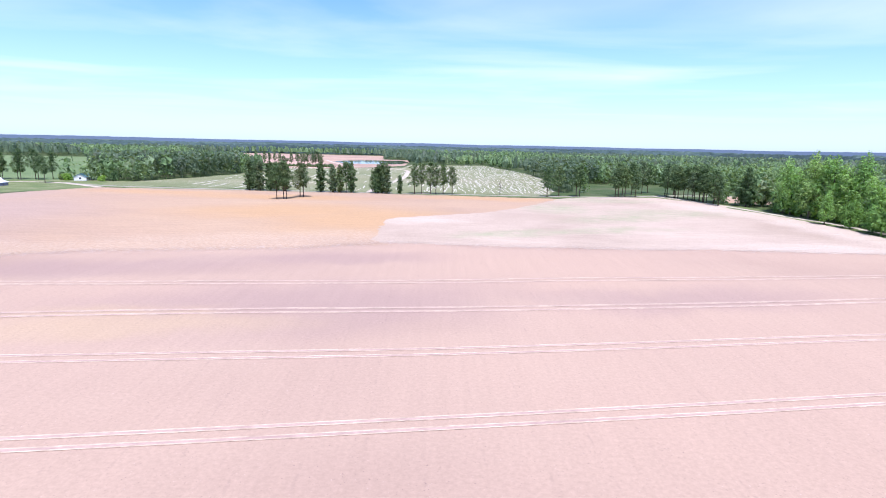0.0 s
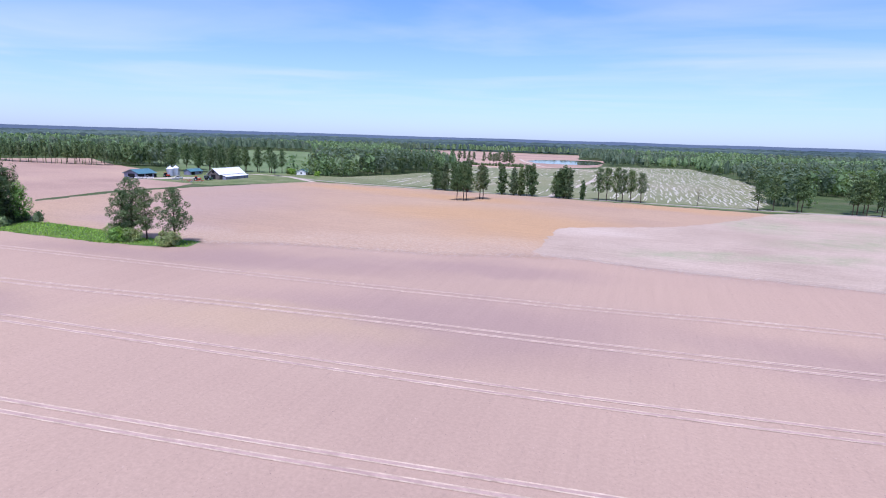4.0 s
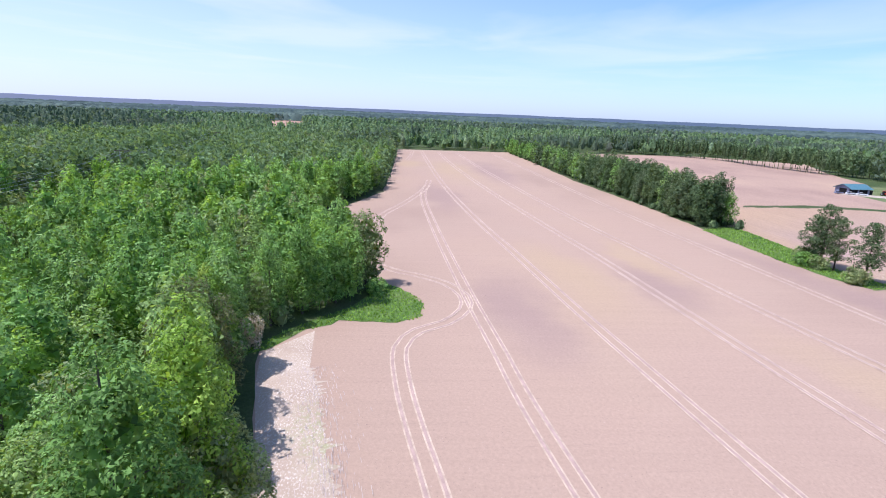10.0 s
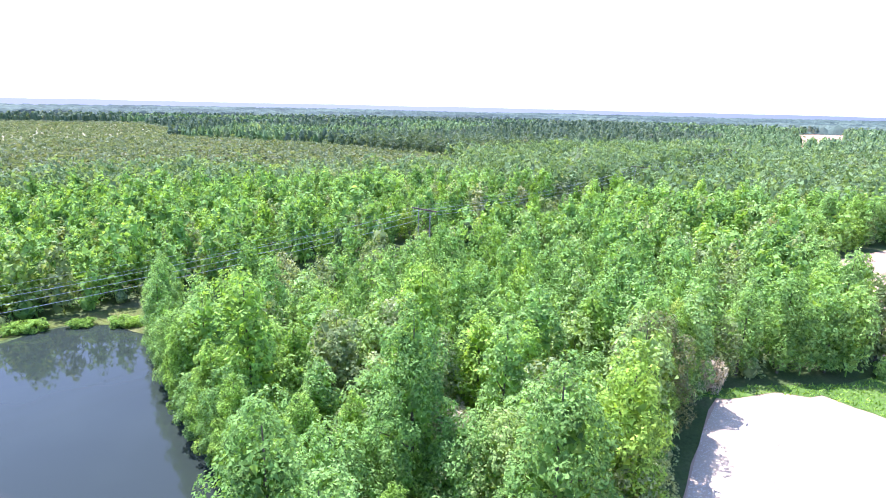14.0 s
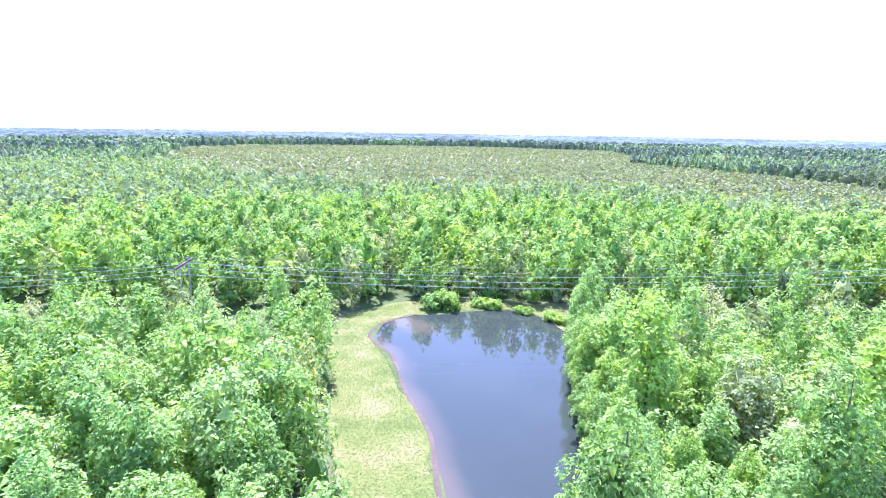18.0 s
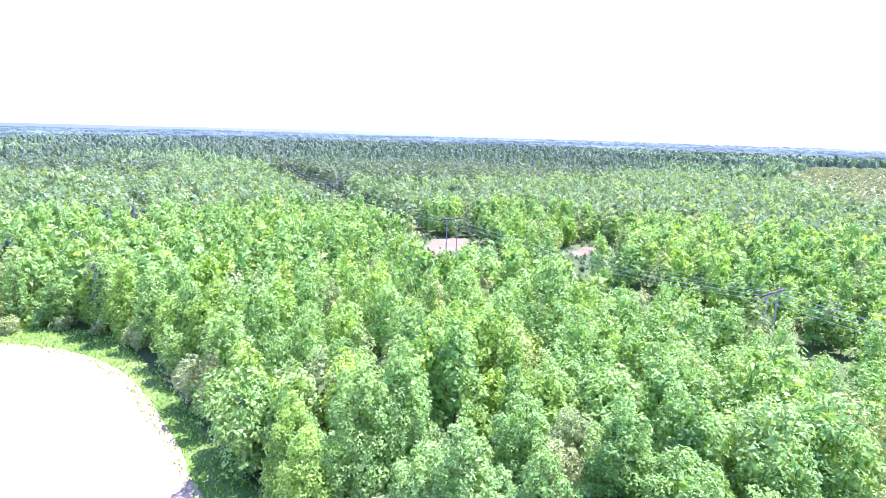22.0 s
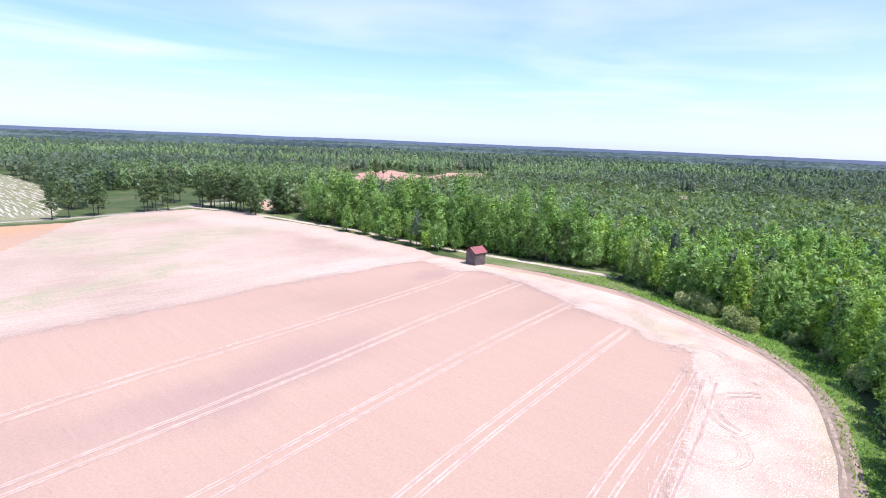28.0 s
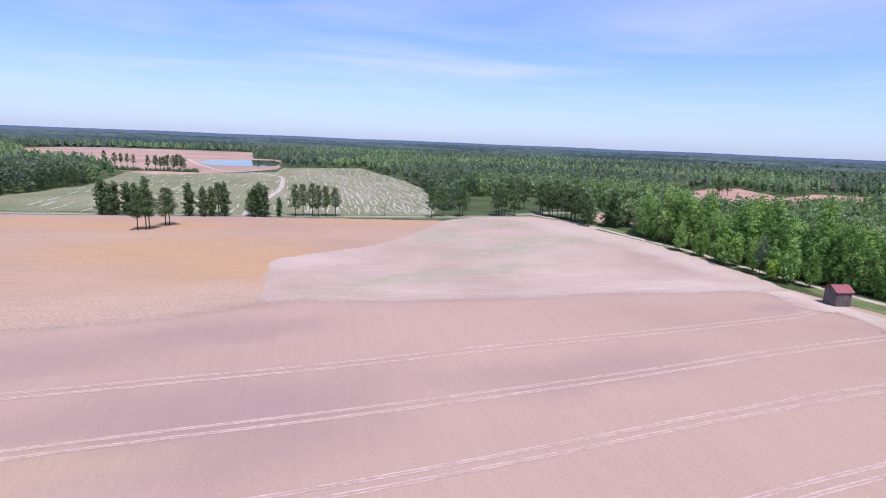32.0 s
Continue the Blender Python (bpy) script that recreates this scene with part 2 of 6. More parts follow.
def sand_mat():
    """Cream sandy soil strewn with fine pale straw, weeds in places."""
    m = Nodes("sandy_headland", 0.95, 0.1)
    big = m.noise(0.08, 4, 0.6)
    c = m.ramp(big, (0.34, (0.405, 0.298, 0.218)), (0.5, (0.468, 0.358, 0.262)), (0.66, (0.520, 0.410, 0.306)))
    straw = m.noise(2.8, 3, 0.75, m.stretched((0.8, 1.5, 1), 0.3))
    where = m.noise(0.22, 3, 0.6)
    both = m.times(m.grey(straw, 0, 0.95, 0.53, 0.62), m.grey(where, 0.35, 1, 0.36, 0.6))
    c = m.mix(both, c, (0.70, 0.62, 0.52))
    c = m.mix(m.times(m.spots(((-43, -7, 9, 3.5, 14), (128, 60, 16, 4, 60), (146, 120, 20, 4, 90), (100, 21, 24, 3, 14)), 3.0), m.grey(m.noise(1.2, 4, 0.7), 0, 0.7, 0.44, 0.62)), c, (0.34, 0.35, 0.16))
    c = m.mix(m.grey(m.noise(1.6, 3, 0.8), 0, 0.55, 0.60, 0.70), c, (0.22, 0.165, 0.13))
    m.bump(m.noise(3.5, 4, 0.7), 0.05, 0.5)
    return m.colour(c)


def straw_field_mat():
    """Orange-brown soil, straw-strewn along its southern side."""
    m = Nodes("straw_soil", 0.95, 0.1)
    c = m.ramp(m.noise(0.010, 4, 0.55, m.stretched((1, 1.6, 1), 0.2)), (0.34, (0.360, 0.244, 0.168)), (0.5, (0.402, 0.270, 0.176)), (0.68, (0.430, 0.292, 0.182)))
    c = m.mix(m.times(m.spots(((-28, 196, 40, 40, 0), (-62, 214, 50, 28, 10), (20, 284, 46, 14, 0), (-86, 268, 60, 14, 0), (-150, 280, 50, 12, 0))), 0.8), c, (0.446, 0.274, 0.132))
    c = m.mix(m.times(m.spots(((-170, 190, 40, 60, 20), (-150, 135, 40, 14, 0), (-205, 235, 22, 50, 0))), 0.7), c, (0.372, 0.262, 0.205))
    rows = m.noise(1.0, 4, 0.6, m.stretched((0.045, 0.8, 1), 0.16))
    c = m.mix(0.20, c, m.grey(rows, 0.34, 0.66), "OVERLAY")
    c = m.mix(0.5, c, m.grey(m.noise(1.3, 7, 0.78), 0.30, 0.70), "OVERLAY")
    strewn = m.spots(((-58, 144, 52, 16, 14), (-98, 128, 30, 10, 10), (-36, 154, 24, 14, 20), (-120, 128, 26, 10, 0)))
    bits = m.times(m.grey(m.noise(1.5, 5, 0.8, m.stretched((0.7, 2.2, 1), 0.16)), 0, 0.8, 0.48, 0.62), m.grey(strewn, 0.16, 0.95, 0.02, 0.75))
    c = m.mix(bits, c, (0.550, 0.445, 0.335))
    c = m.mix(m.grey(m.noise(2.2, 3, 0.8), 0, 0.6, 0.635, 0.70), c, (0.20, 0.125, 0.075))
    m.bump(m.noise(1.8, 6, 0.7), 0.1, 0.6)
    return m.colour(c)


def stubble_mat():
    """Pale stubble in rows, green growth coming through in places."""
    m = Nodes("pale_stubble", 0.95, 0.1)
    c = m.ramp(m.noise(0.018, 4, 0.6), (0.34, (0.385, 0.290, 0.212)), (0.5, (0.440, 0.336, 0.248)), (0.68, (0.480, 0.370, 0.278)))
    c = m.mix(m.times(m.spots(((138, 200, 12, 62, 0), (112, 153, 42, 9, 0), (125, 255, 16, 46, 20), (-8, 196, 16, 10, 0))), 0.8), c, (0.510, 0.405, 0.312))
    green = m.spots(((16, 165, 16, 6, 10), (44, 176, 40, 7, 18), (72, 214, 34, 12, 30), (50, 244, 16, 22, 0), (98, 234, 30, 16, 0), (84, 285, 30, 12, 0)))
    c = m.mix(m.times(m.times(green, 0.85), m.grey(m.noise(0.16, 5, 0.7), 0.15, 1, 0.38, 0.62)), c, (0.325, 0.318, 0.190))
    rows = m.noise(1.0, 4, 0.65, m.stretched((0.05, 1.1, 1), -0.12))
    c = m.mix(0.24, c, m.grey(rows, 0.32, 0.68), "OVERLAY")
    c = m.mix(0.46, c, m.grey(m.noise(1.6, 7, 0.8), 0.30, 0.70), "OVERLAY")
    c = m.mix(m.times(m.grey(m.noise(1.9, 3, 0.8), 0, 0.75, 0.57, 0.66), m.grey(m.noise(0.09, 4, 0.6), 0.15, 1, 0.40, 0.56)), c, (0.24, 0.190, 0.140))
    m.bump(m.noise(1.8, 6, 0.7), 0.1, 0.6)
    return m.colour(c)


def field_mat(name, low, mid, high, patch=0.012, straw=None, turn=0.0):
    m = Nodes(name, 0.95, 0.1)
    big = m.noise(patch, 4, 0.55, m.stretched((1, 1.6, 1), turn))
    c = m.ramp(big, (0.32, low), (0.5, mid), (0.70, high))
    fine = m.noise(0.8, 7, 0.75, m.stretched((0.8, 1.3, 1), turn))
    c = m.mix(0.5, c, m.grey(fine, 0.34, 0.66), "OVERLAY")
    if straw:
        s = m.noise(0.7, 8, 0.8, m.stretched((0.7, 1.3, 1), turn))
        where = m.noise(patch * 2.2, 4, 0.6)
        both = m.mix(1.0, m.grey(s, 0, 1, 0.50, 0.60), m.grey(where, 0, 1, 0.42, 0.58), "MULTIPLY")
        c = m.mix(both, c, straw)
    m.bump(m.noise(1.6, 6, 0.7), 0.1, 0.6)
    return m.colour(c)


def plain_mat(name, col, rough=0.7, var=0.25, scale=1.5, spec=0.3, metal=0.0, bump=0.0):
    m = Nodes(name, rough, spec)
    m.bsdf.inputs["Metallic"].default_value = metal
    c = m.mix(var, col, m.grey(m.noise(scale, 6, 0.65), 0.2, 0.75), "OVERLAY")
    c = m.mix(var * 0.6, c, m.grey(m.noise(scale * 0.17, 3, 0.5), 0.25, 0.7), "OVERLAY")
    if bump:
        m.bump(m.noise(scale * 3, 5, 0.6), bump, 0.5)
    return m.colour(c)


def leaf_mat(name, dark, mid, light, through=0.34):
    """Leaves: colour by tree and by spray; a share of the light goes through."""
    m = Nodes(name, 0.66, 0.12)
    geo = m.node("NewGeometry")
    ob = m.node("ObjectInfo")
    kind = m.node("Attribute")
    kind.attribute_name = "tone"
    both = m.node("Math")
    both.operation = "ADD"
    m.link(kind.outputs["Fac"], both.inputs[0])
    m.link(ob.outputs["Random"], both.inputs[1])
    wrap = m.node("Math")
    wrap.operation = "FRACT"
    m.link(both.outputs[0], wrap.inputs[0])
    # each tree has a green of its own: blue-green, deep, plain, fresh, greyish, brownish
    tree = m.ramp(wrap.outputs[0], (0.0, (0.72, 0.77, 0.66)), (0.30, (0.89, 0.92, 0.84)), (0.58, (1.0, 1.0, 1.0)), (0.82, (1.15, 1.09, 0.93)), (0.93, (1.14, 1.07, 1.22)), (1.0, (1.20, 0.99, 1.06)))
    spray = m.ramp(geo.outputs["Random Per Island"], (0.0, dark), (0.5, mid), (1.0, light))
    c = m.mix(1.0, spray, tree, "MULTIPLY")
    c = m.mix(0.42, c, m.grey(m.noise(0.45, 3, 0.6, geo.outputs["Position"]), 0.28, 0.74), "OVERLAY")
    m.link(c, m.bsdf.inputs["Base Color"])
    tr = m.node("BsdfTranslucent")
    m.link(m.mix(1.0, c, (1.75, 1.62, 0.62), "MULTIPLY"), tr.inputs[0])
    mx = m.node("MixShader")
    mx.inputs[0].default_value = through
    m.link(m.bsdf.outputs[0], mx.inputs[1])
    m.link(tr.outputs[0], mx.inputs[2])
    m.link(mx.outputs[0], m.out.inputs["Surface"])
    return m.mat


def bark_mat(name, a, b):
    m = Nodes(name, 0.9, 0.15)
    n = m.noise(3.0, 6, 0.7, m.stretched((2, 2, 0.35)))
    m.bump(n, 0.04, 0.8)
    return m.colour(m.ramp(n, (0.35, a), (0.65, b)))


def water_mat(name, col, mud, shoals=()):
    m = Nodes(name, 0.05, 0.5)
    m.bsdf.inputs["IOR"].default_value = 1.33
    c = m.mix(m.grey(m.noise(0.05, 3, 0.5), 0, 0.5, 0.45, 0.7), col, tuple(v * 1.25 for v in col))
    if shoals:
        c = m.mix(m.times(m.spots(shoals, 2.0), 0.55), c, mud)
    m.bump(m.noise(1.2, 3, 0.5), 0.004, 0.2)
    return m.colour(c)


def grass_mat(name, dark, mid, light, patch=0.08):
    m = Nodes(name, 0.85, 0.15)
    c = m.ramp(m.noise(patch, 4, 0.6), (0.32, dark), (0.5, mid), (0.68, light))
    c = m.mix(0.6, c, m.grey(m.noise(1.8, 7, 0.75), 0.28, 0.70), "OVERLAY")
    m.bump(m.noise(3.0, 6, 0.7), 0.15, 0.8)
    return m.colour(c)


def tin_mat(name, col, rust, pitch=0.6, rough=0.35, metal=0.6):
    m = Nodes(name, rough, 0.5)
    m.bsdf.inputs["Metallic"].default_value = metal
    n = m.noise(0.6, 6, 0.7)
    m.bump(m.noise(2.0, 3, 0.5), 0.02, 0.3)
    return m.colour(m.mix(m.grey(n, 0.0, 0.8, 0.5, 0.68), col, rust))


SOIL = soil_mat()
ORANGE = straw_field_mat()
PALE = stubble_mat()
SAND = sand_mat()
WESTSOIL = field_mat("west_soil", (0.31, 0.205, 0.155), (0.40, 0.270, 0.195), (0.45, 0.31, 0.21), 0.010, None, 0.3)
PASTURE = field_mat("pasture", (0.152, 0.174, 0.078), (0.208, 0.212, 0.106), (0.272, 0.246, 0.148), 0.008, (0.38, 0.35, 0.25), 0.9)
GREENPASTURE = field_mat("green_pasture", (0.105, 0.160, 0.058), (0.140, 0.195, 0.078), (0.180, 0.220, 0.100), 0.010, (0.22, 0.23, 0.13), 0.4)
REDSOIL = field_mat("red_soil", (0.34, 0.20, 0.14), (0.42, 0.26, 0.18), (0.48, 0.32, 0.23), 0.02)
SCRUB = field_mat("scrub_land", (0.178, 0.201, 0.105), (0.235, 0.226, 0.131), (0.304, 0.247, 0.164), 0.012, (0.200, 0.247, 0.105), 0.4)
GRASS = grass_mat("verge_grass", (0.060, 0.115, 0.025), (0.100, 0.175, 0.035), (0.17, 0.21, 0.07))
BANK = grass_mat("bank_grass", (0.077, 0.113, 0.025), (0.121, 0.146, 0.039), (0.185, 0.176, 0.078), 0.16)
VERGE = grass_mat("roadside_grass", (0.110, 0.150, 0.050), (0.155, 0.185, 0.070), (0.230, 0.225, 0.120), 0.09)
FLOOR = grass_mat("forest_floor", (0.045, 0.070, 0.022), (0.070, 0.100, 0.032), (0.11, 0.115, 0.055), 0.05)
PLANTFLOOR = grass_mat("plantation_ground", (0.060, 0.082, 0.036), (0.076, 0.098, 0.046), (0.096, 0.116, 0.058), 0.05)
ROAD = plain_mat("road_asphalt", (0.34, 0.300, 0.235), 0.9, 0.3, 0.8)
DIRT = plain_mat("lane_sand", (0.49, 0.41, 0.32), 0.95, 0.4, 0.5, 0.1)
TRACK = plain_mat("track_dirt", (0.275, 0.212, 0.155), 0.95, 0.5, 0.7, 0.1)
TRACKRUT = plain_mat("track_rut_sand", (0.340, 0.265, 0.195), 0.95, 0.5, 0.9, 0.1)
CLEARING = field_mat("clearing_soil", (0.135, 0.108, 0.068), (0.165, 0.130, 0.084), (0.195, 0.155, 0.104), 0.05)
RUT = plain_mat("wheel_rut", (0.535, 0.408, 0.292), 0.95, 0.4, 0.7, 0.1, 0.0, 0.05)
BLADES = leaf_mat("bank_blades", (0.096, 0.138, 0.034), (0.142, 0.176, 0.052), (0.205, 0.215, 0.092), 0.30)
MUD = plain_mat("shore_mud", (0.065, 0.045, 0.032), 0.7, 0.45, 1.2, 0.3, 0.0, 0.03)
WATER = water_mat("pond_water", (0.026, 0.035, 0.031), (0.105, 0.080, 0.062), ((16, -48, 16, 3.2, -76), (21.5, -66, 16, 3.2, -67), (28.5, -84, 12, 3.4, -64), (26, -101, 8, 4, -40)))
LEAF = leaf_mat("broad_leaves", (0.096, 0.168, 0.048), (0.201, 0.342, 0.100), (0.333, 0.525, 0.169))
LEAFPALE = leaf_mat("pale_leaves", (0.131, 0.176, 0.076), (0.245, 0.312, 0.141), (0.376, 0.440, 0.220))
LEAFLIME = leaf_mat("lime_leaves", (0.118, 0.204, 0.040), (0.227, 0.371, 0.071), (0.361, 0.535, 0.116))
LEAFBLOOM = leaf_mat("white_blossom", (0.200, 0.250, 0.120), (0.400, 0.410, 0.280), (0.600, 0.580, 0.460))
LEAFCREAM = leaf_mat("cream_leaves", (0.230, 0.310, 0.110), (0.360, 0.425, 0.180), (0.500, 0.525, 0.290))
LEAFDULL = leaf_mat("dull_leaves", (0.128, 0.145, 0.076), (0.194, 0.210, 0.105), (0.271, 0.280, 0.151))
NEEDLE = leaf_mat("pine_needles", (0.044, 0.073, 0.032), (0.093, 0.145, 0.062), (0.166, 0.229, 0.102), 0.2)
# distance haze is mixed into this green: duller and bluer than broad_leaves
HAZELEAF = leaf_mat("hazy_far_leaves", (0.088, 0.134, 0.067), (0.163, 0.246, 0.117), (0.248, 0.351, 0.174))
# paler and bluer than pine_needles: the haze of distance is in the colour
HAZENEEDLE = leaf_mat("hazy_far_needles", (0.088, 0.130, 0.082), (0.120, 0.170, 0.106), (0.158, 0.212, 0.136), 0.3)
SAPLING = leaf_mat("young_needles", (0.139, 0.178, 0.099), (0.174, 0.215, 0.123), (0.216, 0.254, 0.152), 0.3)
BARK = bark_mat("grey_bark", (0.07, 0.055, 0.042), (0.17, 0.14, 0.11))
PINEBARK = bark_mat("pine_bark", (0.05, 0.035, 0.028), (0.13, 0.09, 0.07))


# ---- building helpers ----
def mesh_of(name, verts, faces, mats, smooth=False):
    me = bpy.data.meshes.new(name)
    me.from_pydata(verts, [], faces)
    for mt in mats if isinstance(mats, (list, tuple)) else [mats]:
        me.materials.append(mt)
    if smooth:
        me.polygons.foreach_set("use_smooth", [True] * len(me.polygons))
    me.update()
    return me


def quads_mesh(name, v, mat, n=4, tone=None):
    """A mesh of separate faces, n corners each, from an array of corners; tone: one number a face, the same for a whole tree."""
    me = bpy.data.meshes.new(name)
    k = len(v) // n
    me.vertices.add(len(v))
    me.vertices.foreach_set("co", np.asarray(v, np.float32).ravel())
    me.loops.add(len(v))
    me.loops.foreach_set("vertex_index", np.arange(len(v), dtype=np.int32))
    me.polygons.add(k)
    me.polygons.foreach_set("loop_start", np.arange(0, len(v), n, dtype=np.int32))
    me.materials.append(mat)
    me.update(calc_edges=True)
    if tone is not None:
        me.attributes.new("tone", "FLOAT", "FACE").data.foreach_set("value", np.asarray(tone, np.float32))
    return me


def part(name, bm, material, parent, label=""):
    me = bpy.data.meshes.new(name)
    bm.to_mesh(me)
    bm.free()
    me.materials.append(material)
    ob = new(name, me)
    ob.parent = parent
    return tagged(ob, label)


def child(name, me, parent, label=""):
    ob = new(name, me)
    ob.parent = parent
    return tagged(ob, label)


def inside(poly, x, y):
    x, y = np.asarray(x, float), np.asarray(y, float)
    hit = np.zeros(x.shape, bool)
    n = len(poly)
    for i in range(n):
        (x1, y1), (x2, y2) = poly[i], poly[(i + 1) % n]
        cross = ((y1 > y) != (y2 > y)) & (x < (x2 - x1) * (y - y1) / (y2 - y1 + 1e-12) + x1)
        hit ^= cross
    return hit


def wavy(pts, step=4.0, amp=0.8, closed=True, seed=0.0):
    """An outline cut into short steps and pushed about, so that no edge is ruler-straight."""
    res, n = [], len(pts)
    for i in range(n if closed else n - 1):
        a, b = Vector((*pts[i], 0)), Vector((*pts[(i + 1) % n], 0))
        k = max(1, int((b - a).length / step))
        side = Vector((-(b - a).y, (b - a).x, 0)).normalized()
        for j in range(k):
            p = a.lerp(b, j / k)
            w = noise.noise(Vector((p.x * 0.06, p.y * 0.06, seed))) * 1.6 + noise.noise(Vector((p.x * 0.3, p.y * 0.3, seed + 5))) + 0.7 * noise.noise(Vector((p.x * 1.1, p.y * 1.1, seed + 9)))
            p += side * amp * w
            res.append((p.x, p.y))
    if not closed:
        res.append(tuple(pts[-1]))
    return res


def sheet(name, pts, z, mat, label, category="field", amp=0.8, step=4.0, kind="structure"):
    out = wavy(pts, step, amp, True, len(pts))
    bm = bmesh.new()
    co, _, tri, *_ = delaunay_2d_cdt([Vector(p) for p in out], [], [list(range(len(out)))], 1, 1e-4)
    vs = [bm.verts.new((p.x, p.y, z)) for p in co]
    for t in tri:
        bm.faces.new([vs[k] for k in t])
    bm.normal_update()
    for f in bm.faces:
        if f.normal.z < 0:
            f.normal_flip()
    me = bpy.data.meshes.new(name)
    bm.to_mesh(me)
    bm.free()
    me.materials.append(mat)
    return tagged(new(name, me), label, category, kind=kind)


def smooth_line(pts, step=3.0):
    """A Catmull-Rom line through points, evenly cut."""
    p = [Vector((*q, 0)) for q in pts]
    p = [p[0] * 2 - p[1], *p, p[-1] * 2 - p[-2]]
    res = []
    for i in range(1, len(p) - 2):
        a, b, c, d = p[i - 1:i + 3]
        k = max(2, int((c - b).length / step))
        for j in range(k):
            t = j / k
            res.append(0.5 * (2 * b + (c - a) * t + (2 * a - 5 * b + 4 * c - d) * t * t + (3 * b - a - 3 * c + d) * t ** 3))
    res.append(p[-2])
    return res


def strip_mesh(name, line, width, z, mat, crown=0.0, rough=0.0):
    """A ribbon on the ground with a middle line that may be sunk or raised."""
    v, f = [], []
    for i, p in enumerate(line):
        a, b = line[max(0, i - 1)], line[min(len(line) - 1, i + 1)]
        side = Vector((-(b - a).y, (b - a).x, 0)).normalized()
        w = width * (0.5 + rough * noise.noise(Vector((p.x * 0.3, p.y * 0.3, 3.0))))
        for s, h in ((-1, 0), (0, crown), (1, 0)):
            q = p + side * s * w
            v.append((q.x, q.y, z + h))
        if i:
            k = 3 * i
            f += [(k - 3, k - 2, k + 1, k), (k - 2, k - 1, k + 2, k + 1)]
    return mesh_of(name, v, [q[::-1] for q in f], mat)


# ---- ground and fields ----
MAIN = [(-508.3, -17.3), (-351.4, -13.6), (-235.0, -12.8), (-176.2, -29.4), (-138.3, -22.3), (-114.5, -13.1), (-100.0, -4.9), (-92.7, 1.7), (-86.5, 4.2), (-80.4, 3.2), (-79.2, -8.0), (-75.7, -14.2), (-65.5, -20.4), (-55.4, -18.3), (-37.0, -13.3), (-0.3, -3.9), (32.4, 0.7), (66.8, 14.2), (83.3, 17.5), (108.4, 23.7), (120.8, 30.3), (131.4, 40.8), (142.9, 59.0), (152.3, 82.9), (153.0, 107.2), (143.0, 146.0), (128.0, 146.5), (100.0, 147.5), (65.0, 146.5), (37.0, 145.5), (14.0, 144.5), (-4.0, 147.0), (-17.0, 147.5), (-24.0, 143.0), (-32.0, 139.0), (-42.0, 136.0), (-54.0, 133.0), (-69.0, 130.0), (-90.0, 125.0), (-127.9, 106.2), (-181.3, 104.4), (-234.6, 101.1), (-303.6, 94.9), (-497.9, 92.6), (-522.3, 90.6)]
HEADLAND = [(-73, -13.5), (-64, -20), (-54, -18), (-37, -13), (0, -6), (32, 1), (68, 14), (84, 17), (95, 20), (106, 23), (120, 29), (127, 38), (135, 52), (146, 72), (149, 92), (148, 111), (145, 128), (143, 146),
            (133, 146), (132, 128), (138, 122), (137, 109), (133, 94), (128, 81), (125, 71), (124, 63), (119, 58), (119, 49), (109, 45), (100, 41), (82, 36), (66, 32), (36, 14), (0, 2), (-36, -5), (-60, -12)]
STUBBLE = [(-17, 147.5), (-21, 152), (-21, 167), (-21.5, 180), (-21, 194), (-17, 201), (-6, 207), (14, 220), (31, 240), (48, 268), (62, 292), (82, 304), (118, 309), (132, 290), (143, 254), (146, 205), (146, 172), (144, 146), (128, 146.5), (100, 147.5), (65, 146.5), (37, 145.5), (14, 144.5), (-4, 147)]
ORANGEF = [(-108, 117), (-90, 125), (-69, 130), (-54, 133), (-42, 136), (-32, 139), (-24, 143), (-17, 147.5), (-21, 152), (-21, 167), (-21.5, 180), (-21, 194), (-17, 201), (-6, 207), (14, 220), (31, 240), (48, 268), (62, 292), (-39.4, 298.3), (-149.7, 299.4), (-196.0, 298.4), (-222.3, 226.0), (-228.5, 188.9), (-223.5, 150.0), (-181.7, 118.0), (-166.0, 118.1), (-125.9, 113.3)]
WESTF = [(-183.6, 119.9), (-229.2, 153.8), (-236.2, 188.9), (-230.8, 226.0), (-237.1, 246.2), (-284.4, 251.7), (-338.3, 305.3), (-418.2, 335.1), (-508.3, 382.6), (-561.8, 299.6), (-541.1, 123.1), (-490.8, 110.9), (-289.4, 108.1)]
GREENF = [(-258.5, 318.2), (-149.6, 310.7), (56.5, 309.7), (66, 335), (80, 443), (82, 476), (79, 552), (48, 756), (-52, 718), (-54, 640), (-78, 620), (-108, 604), (-141, 602), (-190, 590), (-178, 513), (-172, 447), (-184, 392), (-202, 345), (-226, 345)]
WESTGREEN = [(-260.5, 324.0), (-230.3, 367.0), (-301.3, 463.7), (-513.4, 772.4), (-646.3, 754.7), (-517.8, 472.3), (-437.3, 393.1), (-327.9, 324.4)]
FARPINK = [(-164.1, 568.6), (-130.6, 580.4), (-91.7, 623.0), (-55.8, 691.9), (-66.3, 926.6), (-113.1, 943.6), (-147.3, 1222.3), (-291.0, 1237.8), (-428.0, 1232.9), (-481.4, 1187.4), (-509.5, 1069.2), (-365.5, 781.2), (-288.2, 700.0), (-198.8, 605.1)]
FARPOND = [(-168.5, 795), (-164, 850), (-126, 890), (-76, 900), (-62, 828), (-61.6, 757), (-75, 738), (-104, 730), (-141, 735)]
